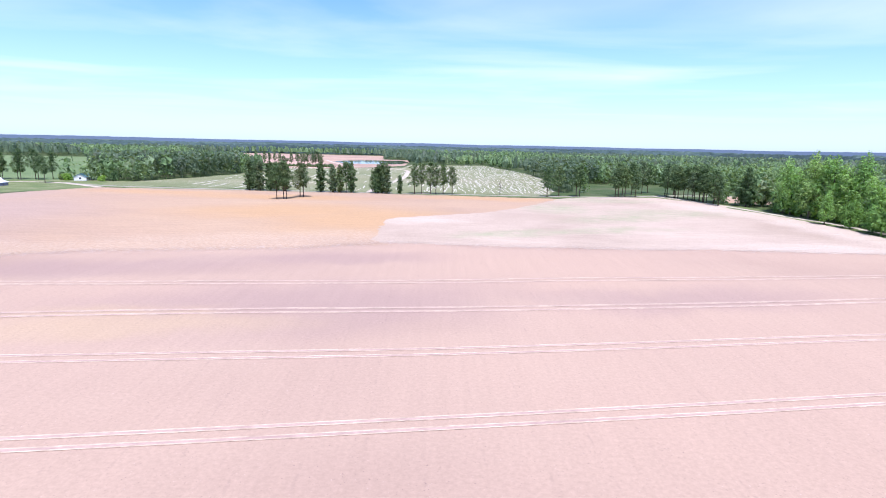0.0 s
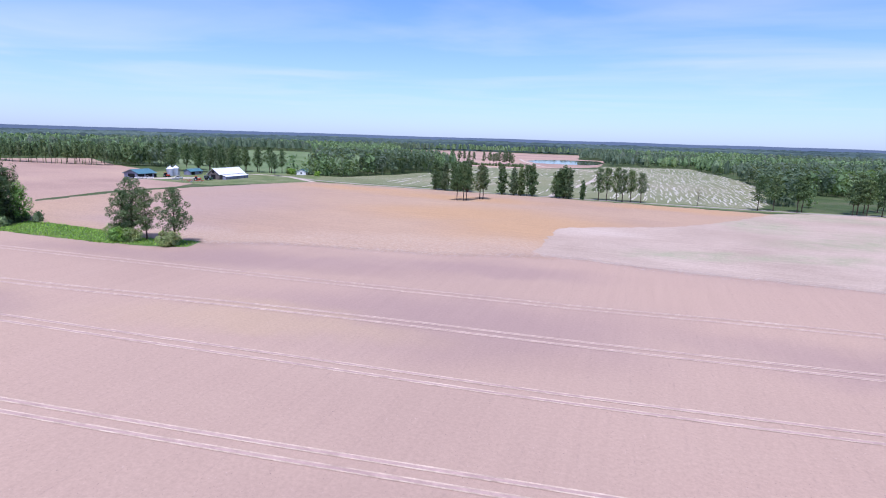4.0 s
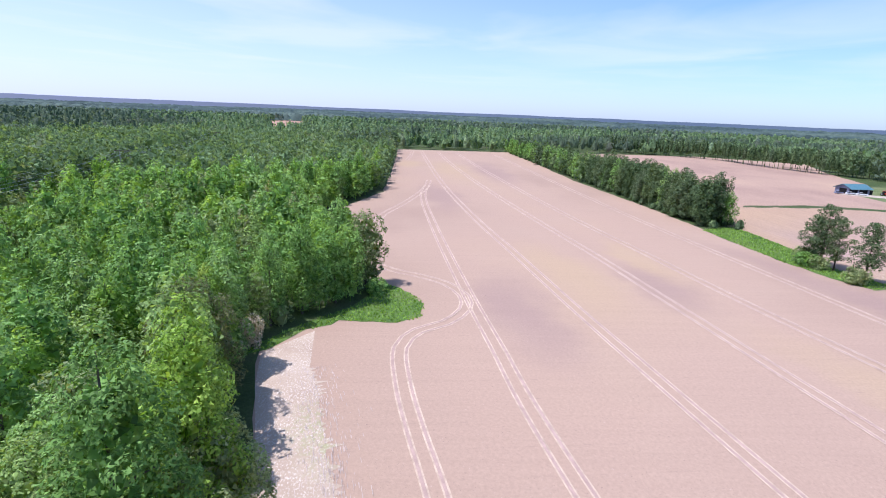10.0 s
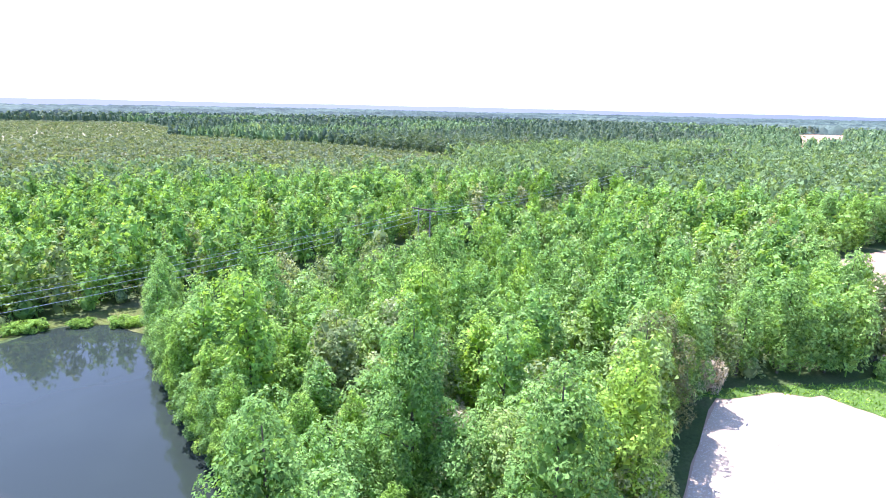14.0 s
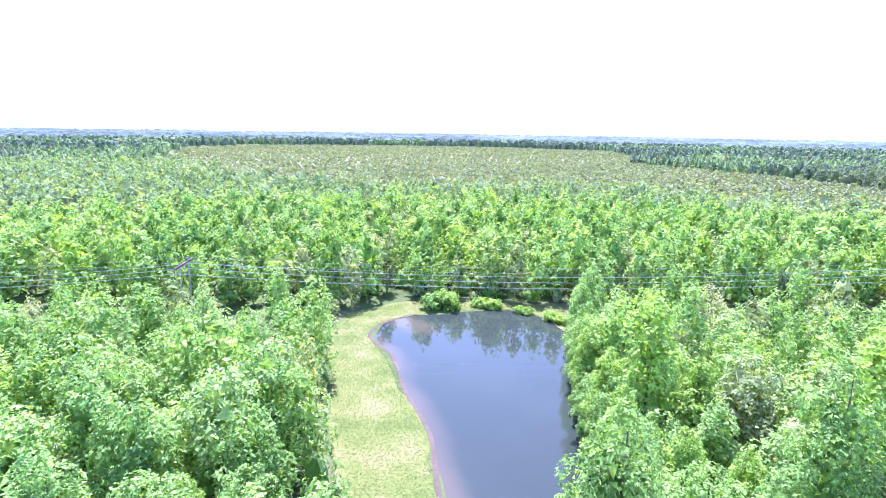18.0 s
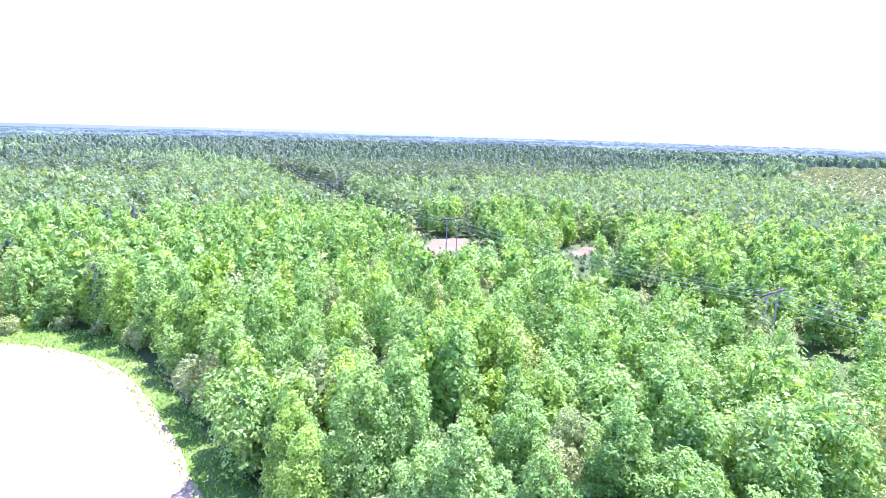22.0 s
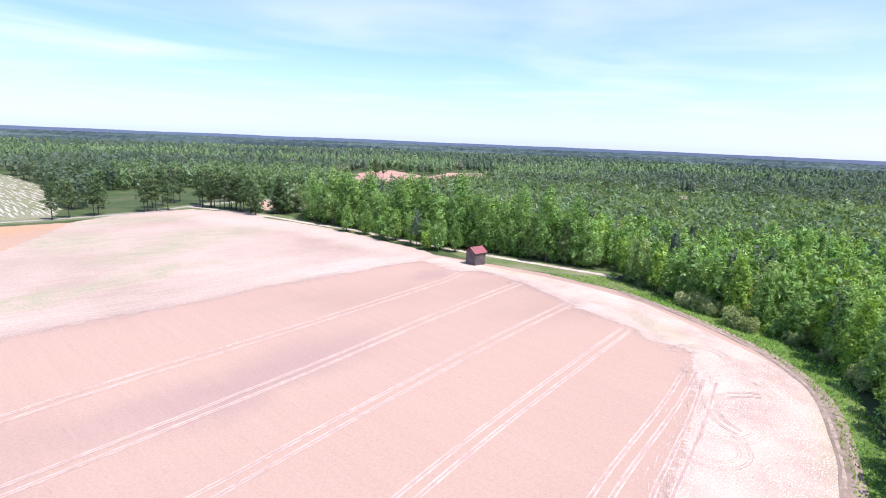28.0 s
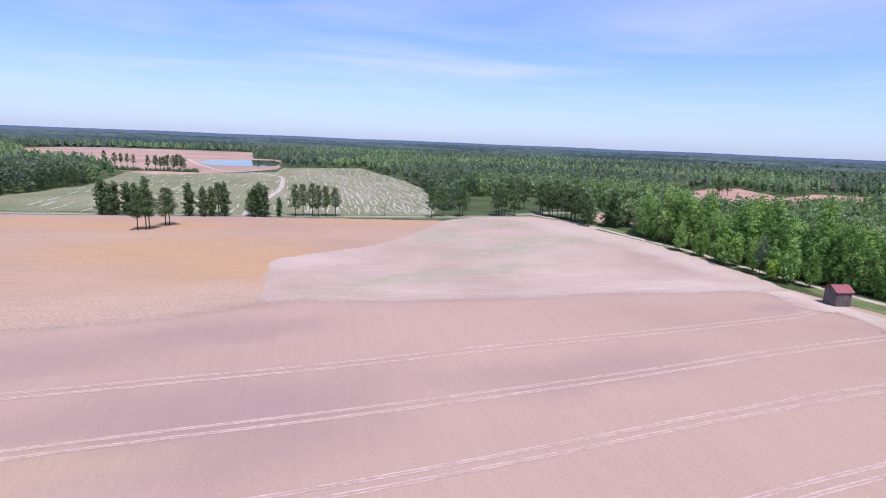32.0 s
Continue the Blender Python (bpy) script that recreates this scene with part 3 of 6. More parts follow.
FARMYARD = [(-225.0, 243.3), (-193.9, 297.1), (-211.7, 339.3), (-246.0, 344.4), (-279.9, 331.7), (-327.2, 305.4), (-323.3, 278.3), (-281.5, 249.1)]
RED1 = [(244.5, 305.1), (258.9, 364.7), (355.2, 491.1), (434.8, 551.6), (475.2, 561.5), (444.2, 461.1), (422.0, 424.2), (310.6, 309.3)]
RED2 = [(303.7, 309.3), (433.9, 450.9), (525.2, 501.3), (570.0, 490.9), (544.3, 430.7), (400.6, 333.8), (328.8, 309.5)]
RED3 = [(340.6, 137.1), (352.3, 134.3), (493.9, 178.5), (530.5, 203.7), (500.1, 213.1), (473.8, 188.1)]
RED4 = [(-801.7, -169.1), (-762.0, -199.4), (-1000.0, -288.4), (-1250.0, -328.1), (-1399.9, -287.8), (-1149.8, -238.2)]
GAP1 = [(175.9, -72.0), (186.7, -71.0), (202.7, -82.8), (199.7, -97.3), (188.6, -93.4), (180.1, -84.8)]
GAP2 = [(153.5, -119.5), (159.5, -117.8), (165.6, -125.5), (168.7, -135.4), (162.6, -138.3), (157.2, -130.0)]
PLANT = [(171, -330), (105, -286), (42, -280), (-14, -286), (-67, -290), (-92, -256), (-159, -225), (-237, -235), (-275, -315), (-250, -470), (-170, -640), (-210, -740), (-104, -608), (46, -580), (190, -470), (250, -432)]
RED5 = [(285, 690), (318, 692), (352, 815), (312, 800)]
WOODLOT = [(-213, 340), (-202, 352), (-195, 405), (-190, 450), (-203, 519), (-197, 585), (-260.7, 628.3), (-331.8, 533.2), (-301.4, 444.4), (-225, 372)]
GAP1WIDE = [(131.7, -47.1), (150.4, -46.8), (172.8, -60.4), (205.4, -79.2), (202.3, -101.9), (176.8, -95.4), (159.5, -81.6), (138.7, -62.7)]
GAP2WIDE = [(115.3, -80.6), (130.6, -83.9), (149.6, -102.8), (166.9, -119.9), (174.1, -142.4), (160.2, -147.6), (146.5, -132.2), (127.5, -106.4)]
SCRUBF = [(307, -438), (351, -553), (500, -900), (440, -1060), (216, -1180), (-32, -1180), (-240, -1050), (-224, -748), (-104, -606), (46, -579), (193, -469), (255, -432)]
POND = [(-1.3, -32.4), (9.8, -30.4), (13.7, -38.7), (15.7, -47.0), (17.7, -58.9), (22.6, -70.6), (26.5, -82.5), (32.4, -92.5), (31.5, -99.4), (25.6, -106.3), (18.7, -108.4), (7.6, -111.4), (1.6, -110.4), (-4.4, -105.4), (-8.4, -98.6), (-5.4, -85.8), (-4.4, -68.6)]
BANKF = [(9.8, -26.4), (20.3, -27.1), (27.2, -43.0), (34.2, -68.7), (40.2, -87.3), (39.4, -106.1), (29.6, -115.1), (8.6, -117.4), (-7.4, -115.4), (-15.4, -107.4), (-13.4, -96.0), (-7.4, -97.7), (-3.4, -106.4), (1.6, -111.4), (8.6, -112.5), (18.7, -109.4), (26.6, -106.3), (32.5, -99.3), (33.4, -92.4), (27.5, -82.5), (23.5, -70.6), (18.6, -59.0), (16.7, -47.0), (14.7, -38.7)]
HEDGEGRASS = [(-169.1, 103.3), (-177.1, 119.1), (-145.9, 119.0), (-126.8, 115.3), (-106.7, 118.5), (-103.7, 111.6), (-126.9, 105.2)]
EDGEGRASS = [(56.7, 6.4), (66.7, 13.2), (83.3, 16.5), (108.3, 22.7), (121.9, 29.4), (132.3, 39.8), (143.8, 58.1), (153.0, 82.0), (153.0, 107.2), (148.5, 128.7), (152.0, 154.4), (149.7, 191.5), (144.0, 227.7), (136.3, 263.6), (147.4, 271.5), (153.8, 227.5), (157.6, 191.4), (160.7, 154.4), (165.8, 117.0), (165.0, 92.6), (157.5, 66.7), (145.9, 41.7), (136.4, 25.5), (105.5, 15.9), (83.1, 11.2), (68.4, 6.4)]
ROADLINE = [(-231.7, 325.0), (-205.3, 312.0), (-149.6, 304.1), (-39.4, 303.1), (56.6, 303.8), (96.2, 307.8), (125.3, 321.7), (170.8, 328.9), (299.2, 317.7)]
LANE = [(122, 319), (130, 300), (136, 282), (140, 268), (144, 244), (147, 228), (151, 213), (152.6, 188), (154.6, 158), (156.7, 148.6), (159.5, 134.5), (161, 126), (165, 105), (168, 90)]
SANDROAD = [(37.3, -0.3), (54.8, 8.3), (69.7, 14.2), (83.3, 16.5), (96.8, 19.4), (113.2, 24.6), (123.7, 31.3), (131.9, 39.8), (142.8, 58.1), (152.0, 81.0)]
DRIVE = [(-43.7, 305), (-43.6, 334), (-40, 385), (-36.4, 439), (-38, 500), (-42.4, 562), (-52.8, 589), (-78.8, 625), (-101, 632), (-122, 664), (-162, 763), (-193, 862)]
FARMDRIVE = [(-192.9, 298.9), (-225.2, 319.4), (-245.2, 325.1), (-270.5, 322.6)]
WIRES = [(-427.8, -155.8), (-245.0, -132.1), (-81.4, -108.0), (69.9, -94.1), (172.9, -76.1), (310.3, -72.3), (448.8, -77.4)]
GRASSNOSE = [(-100.0, -3.3), (-93.7, 2.2), (-87.5, 5.3), (-80.4, 4.7), (-77.4, 0.2), (-77.8, -10.1), (-71.6, -16.3), (-65.5, -19.4), (-61.5, -23.4), (-67.5, -21.4), (-76.7, -15.2), (-85.8, -8.0)]
ORANGEPATCH = [(149.8, 288.0), (175.1, 282.4), (194.0, 319.2), (168.8, 329.0), (152.0, 308.2)]
OPEN = [MAIN, STUBBLE, ORANGEF, WESTF, GREENF, WESTGREEN, FARPINK, FARPOND, FARMYARD, RED1, RED2, RED3, RED4, RED5, GAP1WIDE, GAP2WIDE, SCRUBF, PLANT, POND, BANKF, GRASSNOSE, HEDGEGRASS, EDGEGRASS, ORANGEPATCH]


def build_ground():
    rings = [0, 60, 150, 300, 600, 1200, 2400, 3600, 4950]
    v, f, n = [(0, 0, -0.03)], [], 96
    for r in rings[1:]:
        for k in range(n):
            a = 2 * math.pi * k / n
            v.append((r * math.cos(a), r * math.sin(a), -0.03))
    for k in range(n):
        f.append((0, 1 + k, 1 + (k + 1) % n))
    for i in range(len(rings) - 2):
        for k in range(n):
            a, b = 1 + i * n, 1 + (i + 1) * n
            f.append((a + k, b + k, b + (k + 1) % n, a + (k + 1) % n))
    me = mesh_of("ground", v, f, FLOOR)
    tagged(new("ground", me), "flat ground with leaf litter and low green growth", "ground", kind="structure")


build_ground()
UNDER = [q if not (-110 < q[0] < 146 and q[1] > 118) else (q[0], q[1] + 5) for q in MAIN]
sheet("main_field", UNDER, 0.0, SOIL, "large tilled field of pinkish-brown bare soil", amp=0.5)


def combed(pts, reach, seed):
    """The edge left by the implements as they turned: short uneven teeth."""
    r = np.random.default_rng(seed)
    line, out, long = smooth_line(pts, 0.55), [], 0.0
    for i, p in enumerate(line):
        a, b = line[max(0, i - 1)], line[min(len(line) - 1, i + 1)]
        side = Vector(((b - a).y, -(b - a).x, 0)).normalized()
        long = 0.9 * long + 0.1 * r.normal(0, 1.2 * reach)
        q = p + side * (abs(r.normal(0, reach)) * (i % 2) + long)
        out.append((q.x, q.y))
    return out


sheet("headland", HEADLAND[:18] + combed(HEADLAND[18:], 0.9, 64), 0.03, SAND, "pale sandy headland along the edge of the tilled field", amp=0.0, step=1.6)
sheet("stubble_field", STUBBLE, 0.024, PALE, "pale stubble field with faint green growth", amp=1.2, step=1.6)
sheet("straw_field", [q if q not in STUBBLE else (q[0] + 4, q[1] - 3) for q in ORANGEF], 0.014, ORANGE, "orange-brown field strewn with pale straw", amp=1.4, step=1.8)
sheet("west_field", WESTF, 0.012, WESTSOIL, "bare reddish-brown field beyond the hedge", amp=1.0)
sheet("striped_field", GREENF, 0.012, PASTURE, "green field with pale strips of mown hay", amp=1.5)
sheet("pasture", WESTGREEN, 0.010, GREENPASTURE, "green pasture behind the farmyard", amp=1.5)
sheet("far_field", FARPINK, 0.022, WESTSOIL, "distant bare pinkish field", amp=2)
sheet("far_pond", FARPOND, 0.04, WATER, "distant farm pond reflecting pale sky", "water", amp=2)
sheet("farmyard", FARMYARD, 0.03, VERGE, "green grass yard round the farm buildings", "yard", amp=1.5)
for _k, _poly in enumerate((RED1, RED2, RED3, RED4, RED5)):
    sheet("red_clearing", _poly, 0.01 + 0.02 * _k, REDSOIL, "clearing of bare red-brown soil among woods", amp=2)
sheet("sandy_clearing", GAP1, 0.01, CLEARING, "pale sandy clearing under the power line", amp=1.5)
sheet("bare_plot", ORANGEPATCH, 0.012, ORANGE, "small bare plot of orange soil beside the lane", amp=1.5)
sheet("orange_clearing", GAP2, 0.01, CLEARING, "small clearing of orange soil among the trees", amp=1.5)
sheet("plantation_floor", PLANT, 0.008, PLANTFLOOR, "dark floor of the young plantation", amp=5, step=12)
sheet("scrub_plantation", SCRUBF, 0.01, SCRUB, "low young plantation with brown gaps", amp=5, step=12)
sheet("pond", POND, -0.02, WATER, "still dark farm pond reflecting trees and sky", "water", amp=0.7, step=2)
sheet("pond_bank", BANKF, 0.02, BANK, "mown yellow-green grass bank round the pond", "bank", amp=0.6, step=2)
sheet("nose_grass", GRASSNOSE, 0.035, GRASS, "bright green grass tongue at the woods edge", "grass", amp=0.7, step=2)
sheet("hedge_grass", HEDGEGRASS, 0.035, GRASS, "bright green grass strip beside the field", "grass", amp=0.8, step=2)
sheet("edge_grass", EDGEGRASS[:9] + EDGEGRASS[19:], 0.02, GRASS, "green grass verge along the woods", "grass", amp=0.8, step=2)
sheet("lane_grass", EDGEGRASS[7:21], 0.026, VERGE, "dry yellow-green grass verge beside the lane", "grass", amp=0.8, step=2)
tagged(new("lane_verge", strip_mesh("lane_verge", smooth_line(LANE), 10.0, 0.018, VERGE, 0.0, 0.15)), "dry grass verge along the sandy lane", "grass", kind="structure")
tagged(new("road_verge", strip_mesh("road_verge", smooth_line(ROADLINE), 13.0, 0.009, VERGE, 0.0, 0.12)), "green grass verge on both sides of the road", "grass", kind="structure")
sheet("yard_gravel", [(-286, 243), (-281, 243), (-272, 258), (-262, 272), (-266, 279), (-276, 273), (-283.5, 262)], 0.045, DIRT, "pale gravel in front of the workshop", "yard", amp=0.6, step=2)
for _n, _l, _w, _z, _m, _t in (("road", ROADLINE, 3.8, 0.05, ROAD, "grey asphalt country road"), ("sandy_lane", LANE, 3.0, 0.05, DIRT, "pale sandy lane behind the old shed"),
                               ("sand_track", SANDROAD, 3.2, 0.055, TRACK, "sandy farm track along the woods"), ("farm_drive", DRIVE, 4.0, 0.05, DIRT, "pale sandy drive through the green field"),
                               ("yard_drive", FARMDRIVE, 4.0, 0.06, DIRT, "pale drive into the farmyard")):
    tagged(new(_n, strip_mesh(_n, smooth_line(_l), _w, _z, _m, 0.03, 0.15)), _t, "road", kind="structure")


PRESSED = field_mat("pressed_soil", (0.392, 0.264, 0.216), (0.428, 0.294, 0.238), (0.455, 0.320, 0.258), 0.05)

FLECK = plain_mat("pale_straw", (0.50, 0.405, 0.34), 0.95, 0.4, 2.0, 0.1)


def flecks(name, line, count, out, mat, z, label, seed):
    """Loose flat patches scattered along a line, longest along it."""
    r = np.random.default_rng(seed)
    pts = smooth_line(line, 1.0)
    v, f = [], []
    for _ in range(count):
        i = int(r.integers(0, len(pts) - 1))
        way = (pts[i + 1] - pts[i]).normalized()
        side = Vector((-way.y, way.x, 0))
        c = pts[i] + side * r.normal(0, out)
        a, b = r.uniform(0.15, 1.1), r.uniform(0.02, 0.06)
        k0, lift = len(v), r.uniform(0, 0.07)
        for k in range(5):
            g = 2 * math.pi * k / 5
            p = c + way * (math.cos(g) * a * r.uniform(0.6, 1.3)) + side * (math.sin(g) * b * r.uniform(0.6, 1.3))
            v.append((p.x, p.y, z + lift))
        f.append(tuple(range(k0, k0 + 5)))
    tagged(new(name, mesh_of(name, v, f, mat)), label, "soil", kind="stuff")


_inner = HEADLAND[18:]
flecks("sand_patches", _inner, 4500, 2.0, FLECK, 0.046, "pale sandy patches along the ragged headland edge", 61)
flecks("straw_patches", [(-108, 117), (-90, 125.5), (-69, 130.5), (-42, 136.5), (-24, 143.5), (-17, 148), (-4, 147.5), (14, 145), (37, 146), (65, 147), (100, 148), (128, 147)], 3000, 1.8, FLECK, 0.03, "pale straw patches along the field boundary", 63)


# ---- wheel tracks of the sprayer ----
def tram(line, lift, gauge=2.1):
    root = tagged(new("tramline"), "pair of pale wheel tracks pressed into the tilled soil", "wheel track", group="tramlines of the tilled field")
    for s in (-1.3, -0.72, 0.72, 1.3):
        moved = []
        for i, p in enumerate(line):
            a, b = line[max(0, i - 1)], line[min(len(line) - 1, i + 1)]
            moved.append(p + Vector((-(b - a).y, (b - a).x, 0)).normalized() * s * gauge / 2)
        child("wheel_track", strip_mesh("wheel_track", moved, 0.21, 0.040 + lift, RUT, 0.0, 0.15), root)
    for s in (-1.0, 1.0):
        moved = []
        for i, p in enumerate(line):
            a, b = line[max(0, i - 1)], line[min(len(line) - 1, i + 1)]
            moved.append(p + Vector((-(b - a).y, (b - a).x, 0)).normalized() * s * gauge / 2)
        child("pressed_band", strip_mesh("pressed_band", moved, 0.66, 0.036 + lift, PRESSED, 0.0, 0.25), root)


TRAMS = [
    [(106, 41), (88, 37.2), (75, 35), (60, 32), (40, 24), (0, 12), (-33, 6), (-43, 4), (-55, 2), (-67, 1.2), (-74, 4), (-78, 9), (-85, 13), (-93, 13.4), (-101, 10), (-107, 3), (-111, -3), (-123, -10.5), (-145, -12.5), (-160, -11), (-180, -9), (-205, -2.5), (-235, 4), (-262, 8)],
    [(108, 45.3), (90, 42.3), (60, 38.6), (30, 32.5), (0, 26.5), (-30, 21.5), (-50, 18.6), (-67, 17), (-93, 14.4), (-138, 10.6), (-180, 7.6), (-206, 6), (-235, 5.6), (-267, 8), (-284, 9)],
    [(124, 65), (90, 61.1), (60, 57.4), (30, 52.6), (0, 47.9), (-30, 43.3), (-60, 39), (-90, 34.9), (-130, 30.1), (-180, 23.8), (-260, 16.6), (-360, 11), (-495, 5)],
    [(134, 85), (120, 83.5), (90, 80.3), (60, 76.2), (30, 71.4), (0, 67), (-30, 63.6), (-60, 60.2), (-90, 57), (-130, 52.6), (-180, 46), (-260, 36.8), (-360, 27.8), (-495, 20)],
    [(139, 106), (120, 103.8), (90, 99.5), (60, 94.3), (30, 89.9), (0, 86), (-30, 82.8), (-60, 78.8), (-90, 73.9), (-130, 68.6), (-180, 61.8), (-260, 53.6), (-360, 45.1), (-490, 37)],
    [(131, 125), (128, 124.5), (120, 122.2), (90, 117.5), (60, 113.3), (30, 109.7), (0, 105), (-30, 101.6), (-60, 98.2), (-90, 95.3), (-130, 91.5), (-180, 87), (-260, 82.2), (-360, 77.3), (-488, 71)],
    [(-400, -6), (-440, -4), (-488, -3)],
]
for _k, _l in enumerate(TRAMS):
    tram(smooth_line(_l, 3.0), 0.0006 * _k)


TURNED = plain_mat("turned_sand", (0.445, 0.338, 0.250), 0.95, 0.4, 0.9, 0.1)


# ---- turning arcs on the headland, ruts of the sandy track ----
def turn_mark(x, y, rad, start, sweep, lift):
    root = tagged(new("turn_mark"), "curved faint tyre marks where machines turned on the headland", "wheel track", group="turning marks of the headland")
    for k, off in enumerate((-0.95, -0.5, 0.5, 0.95)):
        line = []
        for i in range(25):
            a = radians(start + sweep * i / 24)
            line.append(Vector((x + (rad + off) * math.cos(a) * 1.15, y + (rad + off) * math.sin(a), 0)))
        child("tyre_mark", strip_mesh("tyre_mark", line, 0.15, 0.036 + lift + 0.0008 * k, TURNED, 0.0, 0.6), root)


for _k, (_x, _y, _r, _a, _w) in enumerate(((108, 37.5, 4.6, -60, 200), (103, 36, 6.5, -80, 190), (91, 34.5, 5.2, 170, 160), (82, 33, 4.2, 160, 190), (131, 78.5, 4.4, -100, 220), (126.5, 66, 4.2, -90, 200), (117, 47, 5.2, -70, 170), (134, 103, 4.6, -80, 180), (98, 30, 7.5, 20, 150))):
    turn_mark(_x, _y, _r, _a, _w, 0.004 * _k)
for _s in (-0.8, 0.8):
    _line = smooth_line(SANDROAD, 2.0)
    _side = [Vector((-(b - a).y, (b - a).x, 0)).normalized() for a, b in zip(_line, _line[1:])]
    tagged(new("track_rut", strip_mesh("track_rut", [p + q * _s for p, q in zip(_line, _side + _side[-1:])], 0.50, 0.084, TRACKRUT, 0.0, 0.4)), "pale wheel rut in the sandy track along the woods", "wheel track", kind="structure")


# ---- trees ----
rng = np.random.default_rng(5)


def unit(v):
    return v / (np.linalg.norm(v, axis=1, keepdims=True) + 1e-9)


def leaf_sprays(pos, nrm, size, r, turn=0.5):
    """Sprays of leaves: one narrow blade each at pos, facing roughly nrm."""
    n = len(pos)
    nrm = unit(nrm + r.normal(0, turn, (n, 3)))
    t = unit(np.cross(nrm, r.normal(0, 1, (n, 3))))
    b = np.cross(nrm, t)
    s = (size * r.uniform(0.55, 1.45, n))[:, None]
    q = np.stack([pos - t * s * 0.5 - b * s * 0.36, pos - t * s * 0.42 + b * s * 0.40, pos + t * s * 0.72 - nrm * s * 0.12], 1)
    return q.reshape(-1, 3)


def girth_at(u, shape):
    """Half-width of a crown, as a share of the widest, at u from its foot (0) to its tip (1)."""
    u = np.clip(u, 0, 1)
    if shape == "pine":
        return 0.30 + 0.72 * np.sin(np.pi * np.clip(u * 0.80 + 0.16, 0, 1)) ** 0.8
    if shape == "tall":
        return (1 - u ** 2.4) ** 0.62 * np.clip(0.70 + 1.2 * u, 0, 1) + 0.05
    return np.sqrt(np.clip(1 - ((u - 0.42) / 0.60) ** 2, 0.03, 1))


def crown_points(r, n, h, rad, base, lobes, shape):
    """Points and outward ways on the leafy lobes that cover a crown."""
    u = (np.arange(lobes) + r.uniform(0.1, 0.9, lobes)) / lobes
    u = 1 - (1 - u) ** 0.9
    prof = girth_at(u, shape)
    flat = 1.0
    if shape == "pine":
        lr, reach, flat = rad * r.uniform(0.22, 0.38, lobes), r.uniform(0.25, 1.05, lobes), 0.6
    else:
        lr, reach = rad * r.uniform(0.24, 0.44, lobes) * (0.62 + 0.45 * prof) * min(1.0, (52 / lobes) ** 0.5), r.uniform(0.62, 1.12, lobes)
    ang = np.arange(lobes) * 2.4 + r.uniform(-0.5, 0.5, lobes)
    off = np.maximum(rad * prof * reach - lr * 0.45, 0)
    out = np.stack([np.cos(ang), np.sin(ang), 0 * ang], 1)
    c = out * off[:, None]
    c[:, 2] = base + (h - base) * (0.03 + 0.93 * u)
    c[-1] = (r.normal(0, rad * 0.06), r.normal(0, rad * 0.06), h - lr[-1] * 0.8)
    which = r.choice(lobes, n, p=lr ** 2 / (lr ** 2).sum())
    d = unit(unit(r.normal(0, 1, (n, 3))) + out[which] * (0.15 if shape == "pine" else 0.55) + np.array([0, 0, 0.35]))
    pos = c[which] + d * lr[which, None] * np.array([1, 1, flat]) * r.uniform(0.72, 1.10, (n, 1))
    way = unit(d * 0.80 + np.array([0, 0, 0.60]))
    return pos, way, c, lr


def crown_core(r, h, rad, base, shape, rings, sides, fill=0.74):
    """The dense leafy inside of a crown: three corners a face, uneven all round."""
    loops = []
    for k in range(rings):
        u = k / (rings - 1)
        a = np.arange(sides) * 2 * np.pi / sides + k * 0.4
        w = np.maximum(fill * rad * girth_at(np.array(0.97 * u), shape), 0.04 * rad) * r.uniform(0.78, 1.18, sides)
        z = base + (h * 0.84 - base) * u + r.uniform(-0.4, 0.4, sides) * (h - base) / rings * (0 < k)
        loops.append(np.stack([np.cos(a) * w, np.sin(a) * w, z], 1))
    q = np.arange(sides)
    tris = []
    for a, b in zip(loops, loops[1:]):
        tris.append(np.stack([a[q], a[(q + 1) % sides], b[q]], 1))
        tris.append(np.stack([a[(q + 1) % sides], b[(q + 1) % sides], b[q]], 1))
    tip = np.tile(np.array([[0, 0, h * 0.88]]), (sides, 1))
    tris.append(np.stack([loops[-1][q], loops[-1][(q + 1) % sides], tip], 1))
    return np.concatenate(tris).reshape(-1, 3)


def inner_sprays(r, n, h, rad, base, shape, size):
    """Leaves inside a crown, which stop the light."""
    u = r.uniform(0.02, 0.90, n)
    a, w = r.uniform(0, 2 * np.pi, n), rad * 0.62 * girth_at(u, shape) * np.sqrt(r.uniform(0, 1, n))
    pos = np.stack([np.cos(a) * w, np.sin(a) * w, base + (h - base) * u * 0.92], 1)
    return leaf_sprays(pos, unit(r.normal(0, 1, (n, 3))), size, r, 0.3)


def tube(bm, pts, radii, sides=7):
    loops = []
    for i, (p, rad) in enumerate(zip(pts, radii)):
        a, b = pts[max(0, i - 1)], pts[min(len(pts) - 1, i + 1)]
        q = (b - a).to_track_quat("Z", "Y")
        loops.append([bm.verts.new(p + q @ Vector((math.cos(k * 2 * math.pi / sides) * rad, math.sin(k * 2 * math.pi / sides) * rad, 0))) for k in range(sides)])
    for a, b in zip(loops, loops[1:]):
        for k in range(sides):
            bm.faces.new((a[k], a[(k + 1) % sides], b[(k + 1) % sides], b[k]))
    bm.faces.new(loops[-1])


